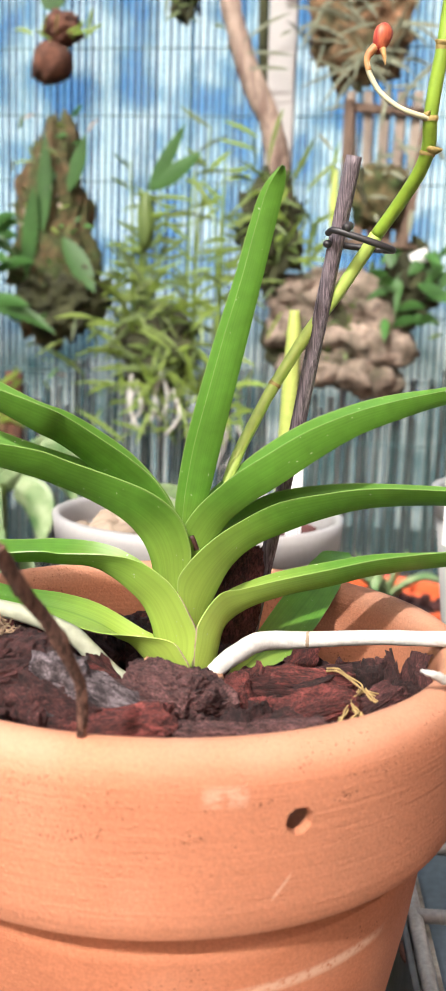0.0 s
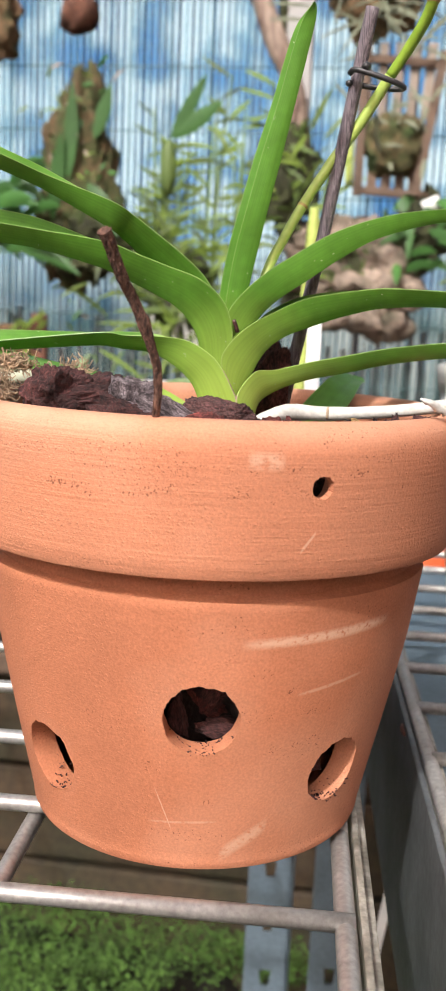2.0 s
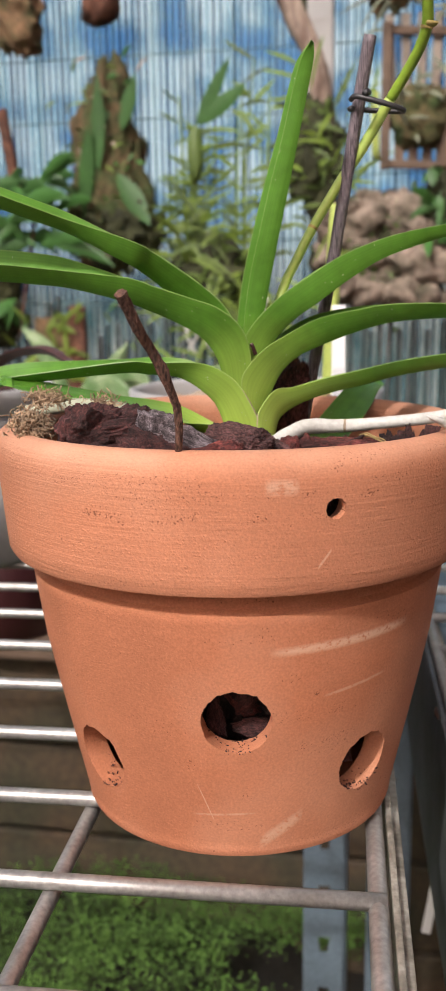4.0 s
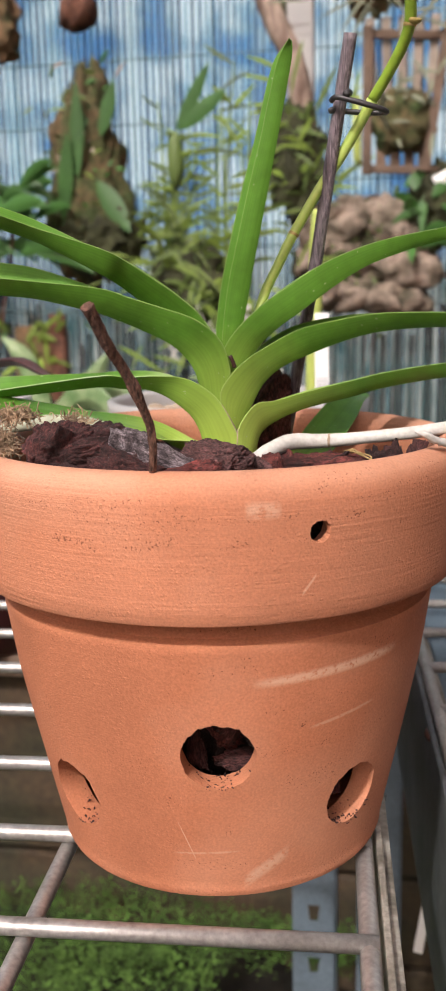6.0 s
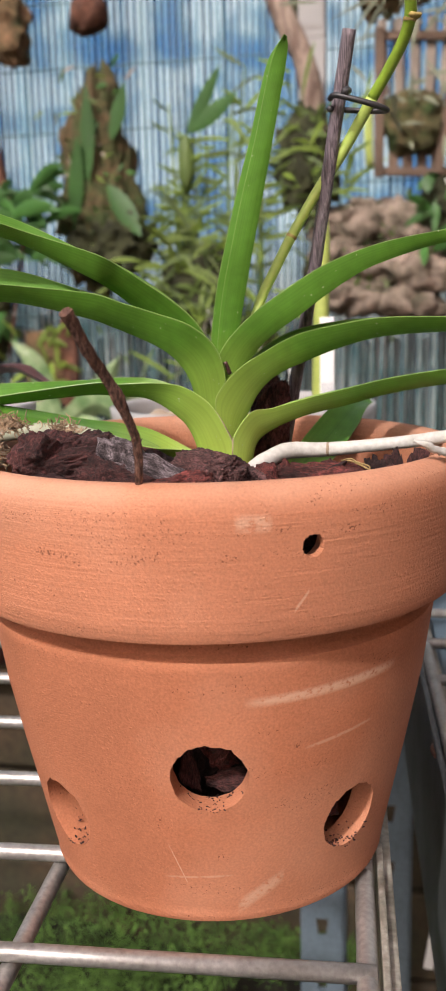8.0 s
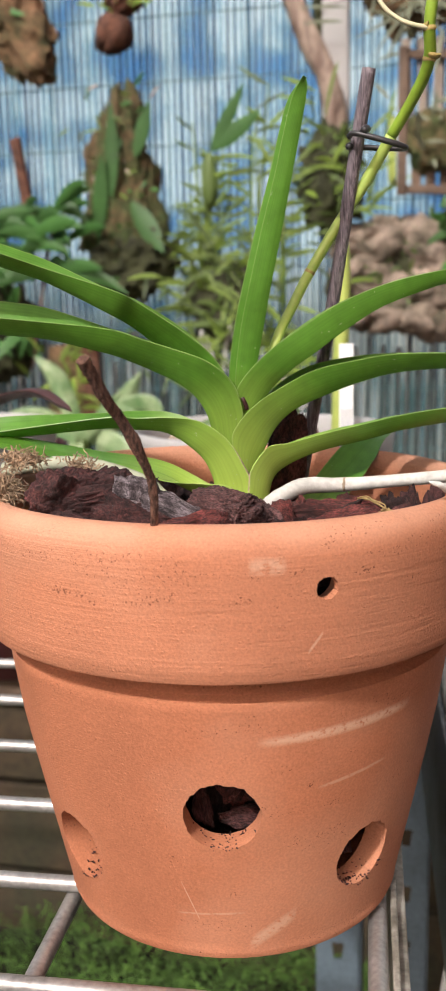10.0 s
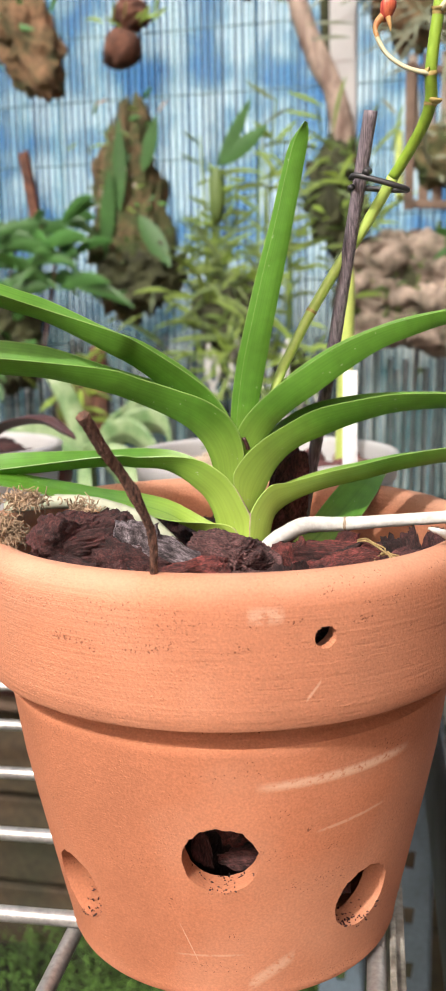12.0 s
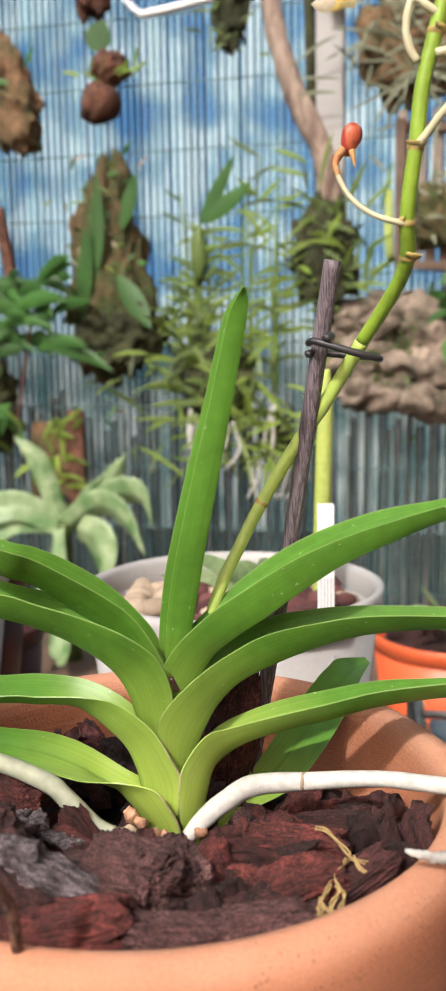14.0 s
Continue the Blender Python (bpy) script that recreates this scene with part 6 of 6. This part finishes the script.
bamboo = thing("thin_stemmed_plant", "thin upright stems with narrow yellow-green leaves", "plant", (-0.185, 0.895, 0.20))
rng = random.Random(41)
for i in range(13):
    x, top = rng.uniform(-0.055, 0.075), rng.uniform(0.10, 0.24)
    lean = rng.uniform(-0.02, 0.02)
    part("stem", tube(bmesh.new(), [(x, 0, -0.03, 0.0016), (x + lean * 0.4, -0.005, top * 0.5, 0.0014), (x + lean, -0.01, top, 0.0008)], 8, 5), LIME_LEAF, bamboo)
    for j in range(9):
        u = rng.uniform(0.15, 1.0)
        b = Vector((x + lean * u, -0.006, top * u))
        d = Vector((rng.choice((-1, 1)) * rng.uniform(0.5, 1), rng.uniform(-0.5, 0.2), rng.uniform(-0.2, 0.7))).normalized()
        part("leaf", flat_leaf(bmesh.new(), b, b + d * rng.uniform(0.025, 0.05), rng.uniform(0.0014, 0.0027), rng.uniform(-0.004, 0.004), n=7), (LIME_LEAF, LIME_LEAF, OLIVE_LEAF)[j % 3], bamboo)
part("pseudobulb", lump((0.010, 0.008, 0.034), 3, 0.12, 1.5, 3, Matrix.Translation((-0.015, -0.01, 0.13))), OLIVE_LEAF, bamboo)
for b, e, w in (((-0.012, -0.01, 0.165), (0.030, -0.02, 0.235), 0.008), ((-0.012, -0.01, 0.165), (0.050, -0.02, 0.205), 0.010)):
    part("leaf", flat_leaf(bmesh.new(), b, e, w, 0.0, 0.2), GREEN_LEAF, bamboo)

spiky = slab("spiky_clump", "spiky yellow-green air plant clump with hanging roots", "air plant", -0.185, 0.185, 0.045, 0.050, 0.02, DARKMOSS, 15, 0.895)
leaf_spray(spiky, 80, 0.058, 0.0026, LIME_LEAF, 8, (0.035, 0.012, 0.045), -0.1)
leaf_spray(spiky, 70, 0.046, 0.0024, OLIVE_LEAF, 28, (0.035, 0.014, 0.045), 0.0)
rng = random.Random(51)
for i in range(9):
    x, z = rng.uniform(-0.05, 0.075), rng.uniform(-0.06, -0.02)
    part("root", tube(bmesh.new(), [(x, -0.02, z, 0.0022), (x + rng.uniform(-0.01, 0.01), -0.025, z - 0.03, 0.0022), (x + rng.uniform(-0.02, 0.01), -0.022, z - 0.055, 0.0018)], 10, 7), ROOT, spiky)
fringe = slab("spiky_clump", "small spiky air plant with pale dangling roots", "air plant", -0.115, 0.115, 0.018, 0.022, 0.012, DARKMOSS, 16, 0.895)
leaf_spray(fringe, 40, 0.045, 0.0024, LIME_LEAF, 9, (0.018, 0.008, 0.018), 0.0)
for i in range(6):
    x = -0.03 + 0.012 * i
    part("root", tube(bmesh.new(), [(x, -0.015, -0.015, 0.002), (x + rng.uniform(-0.01, 0.01), -0.02, -0.04, 0.002), (x + rng.uniform(-0.02, 0.02), -0.018, -0.065, 0.0014)], 10, 7), ROOT, fringe)

limb = thing("driftwood_limb", "pale bent driftwood limb hanging on the wall", "driftwood", (-0.079, 0.905, 0.485))
part("branch", rough(tube(bmesh.new(), [(-0.030, 0, 0.26, 0.0095), (-0.040, 0, 0.15, 0.0105), (-0.033, 0, 0.085, 0.0110), (-0.012, 0, 0.02, 0.0125), (0.018, 0, -0.045, 0.0130), (0.030, 0, -0.10, 0.0130), (0.034, 0, -0.15, 0.012)], 40, 14, 0.05, 3), 0.002, 50, 2), WOOD, limb)
part("side_branch", tube(bmesh.new(), [(0.006, 0.004, 0.26, 0.006), (0.004, 0.004, 0.10, 0.006), (0.010, 0.004, -0.05, 0.005)], 16, 8, 0.05), DARKMOSS, limb)
clump = slab("moss_clump", "dark moss clump with narrow leaves below the driftwood", "moss", -0.057, 0.322, 0.032, 0.060, 0.025, DARKMOSS, 17, 0.90)
leaf_spray(clump, 40, 0.034, 0.0020, OLIVE_LEAF, 32, (0.026, 0.01, 0.05), 0.1)
leaf_spray(clump, 40, 0.050, 0.0026, LIME_LEAF, 12, (0.03, 0.01, 0.045), 0.2)
part("stem", tube(bmesh.new(), [(0.0727, -0.015, -0.0046, 0.0046), (0.0713, -0.016, 0.0322, 0.0052), (0.0720, -0.015, 0.0690, 0.0034)], 14, 10), CANE, clump, "lime green stem")


def slat_basket():
    t = thing("slat_basket", "hanging basket of brown wooden slats with moss", "basket", (0.066, 0.90, 0.385))
    for i in range(5):
        x = -0.036 + 0.0175 * i
        part("slat", box(bmesh.new(), (0.0105, 0.006, 0.082), Matrix.Translation((x, 0.0, 0.050)) @ Matrix.Rotation(radians(1.5 * (i - 2)), 4, "Y"), 0.001), SLAT_PALE, t, "pale bleached slat")
    for x, lean in ((-0.040, 0), (0.038, 8)):
        part("side", box(bmesh.new(), (0.0105, 0.012, 0.160), Matrix.Translation((x, -0.010, 0.0)) @ Matrix.Rotation(radians(lean), 4, "Y"), 0.001), SLAT, t)
    for z in (-0.076, -0.002, 0.07):
        part("crossbar", box(bmesh.new(), (0.085, 0.008, 0.009), Matrix.Translation((0, -0.006, z)) @ Matrix.Rotation(radians(4), 4, "Y"), 0.001), SLAT, t)
    for i in range(4):
        part("slat", box(bmesh.new(), (0.011, 0.005, 0.03), Matrix.Translation((-0.024 + 0.016 * i, -0.004, -0.058)), 0.001), SLAT, t)
    part("filling", lump((0.036, 0.022, 0.034), 4, 0.35, 2.2, 4, Matrix.Translation((0, -0.006, -0.022))), CORK_MOSSY, t)
    leaf_spray(t, 24, 0.035, 0.0025, GREY_LEAF, 14, (0.022, 0.01, 0.02), 0.2, "strand")
    return t


slat_basket()
tagged(part("paper_tag", box(bmesh.new(), (0.020, 0.0006, 0.014), Matrix.Translation((0.112, 0.878, 0.296)) @ Matrix.Rotation(radians(-25), 4, "Y")), PAINT), "small white paper tag under the basket", "tag")
tangle = slab("tangled_air_plant", "tangled grey-green and brown air plant strands", "air plant", 0.035, 0.545, 0.050, 0.060, 0.02, CORK, 19, 0.90)
leaf_spray(tangle, 90, 0.060, 0.0018, GREY_LEAF, 15, (0.04, 0.012, 0.045), -0.1, "strand")
side_moss = slab("hanging_moss", "dark green moss hanging beside the stones", "moss", 0.105, 0.265, 0.028, 0.045, 0.02, DARKMOSS, 20, 0.90)
leaf_spray(side_moss, 26, 0.04, 0.006, GREEN_LEAF, 16, (0.02, 0.01, 0.03), 0.0)

lumps = thing("cork_lumps", "pale lumpy cork bark mounted on the wall", "cork mount", (0.018, 0.912, 0.205))
rng = random.Random(61)
for i, (x, z, r) in enumerate(((-0.045, 0.045, 0.022), (-0.012, 0.050, 0.024), (0.030, 0.044, 0.030), (0.060, 0.030, 0.022), (-0.045, 0.005, 0.022), (-0.010, 0.008, 0.026), (0.030, -0.002, 0.022), (0.062, -0.012, 0.026), (-0.035, -0.030, 0.020), (-0.005, -0.038, 0.022), (0.028, -0.042, 0.020), (0.055, -0.045, 0.022))):
    part("lump", rough(lump((r * 1.35, 0.024, r * 1.15), 4, 0.42, 1.1, i + 2, Matrix.Translation((x, rng.uniform(-0.014, 0.006), z))), 0.006, 38, i), ROCK, lumps)
leaf_spray(lumps, 60, 0.018, 0.0026, OLIVE_LEAF, 18, (0.035, 0.004, 0.03), 0.2)
part("moss", rough(lump((0.075, 0.014, 0.055), 4, 0.4, 2.0, 9), 0.005, 60, 4), DARKMOSS, lumps)

small = thing("small_mount", "small brown wooden mount with tiny plants", "wood mount", (-0.388, 0.905, 0.095))
part("board", rough(box(bmesh.new(), (0.020, 0.012, 0.115), Matrix.Translation((0.024, 0, 0)), 0.002), 0.002, 50, 2), HUSK, small)
part("board", rough(box(bmesh.new(), (0.055, 0.010, 0.095), Matrix.Translation((-0.010, 0.004, -0.004)), 0.002), 0.003, 40, 5), CORK, small)
leaf_spray(small, 30, 0.030, 0.0035, LIME_LEAF, 19, (0.025, 0.006, 0.03), 0.3)

hook = thing("plant_hanger", "white plastic hanger fixed on the wall", "hanger", (-0.235, 0.90, 0.600))
part("strip", tube(bmesh.new(), [(-0.060, 0, 0.030, 0.004), (-0.034, 0, 0.002, 0.004), (-0.015, 0, 0.0, 0.005), (0.060, 0, 0.010, 0.005)], 24, 8), PAINT, hook)

tagged(part("yellow_tag", box(bmesh.new(), (0.030, 0.002, 0.022), Matrix.Translation((-0.0387, 0.890, 0.5928)) @ Matrix.Rotation(radians(-6), 4, "Y"), 0.0006), YELLOW), "small yellow plastic card hanging on the wall", "card")
top_moss = slab("hanging_moss", "olive moss tuft hanging from the top of the wall", "moss", -0.1610, 0.6084, 0.020, 0.055, 0.014, DARKMOSS, 22, 0.90)
leaf_spray(top_moss, 40, 0.024, 0.0018, OLIVE_LEAF, 33, (0.014, 0.008, 0.035), -0.4)
red_mount = thing("bark_mount", "reddish bark mount above the hanging husk", "bark mount", (-0.3257, 0.905, 0.6442))
part("slab", rough(lump((0.024, 0.014, 0.042), 4, 0.3, 2.0, 13), 0.003, 60, 2), HUSK, red_mount)
leaf_spray(red_mount, 10, 0.030, 0.0016, SLAT_PALE, 35, (0.018, 0.006, 0.012), -0.5, "dry_leaf")
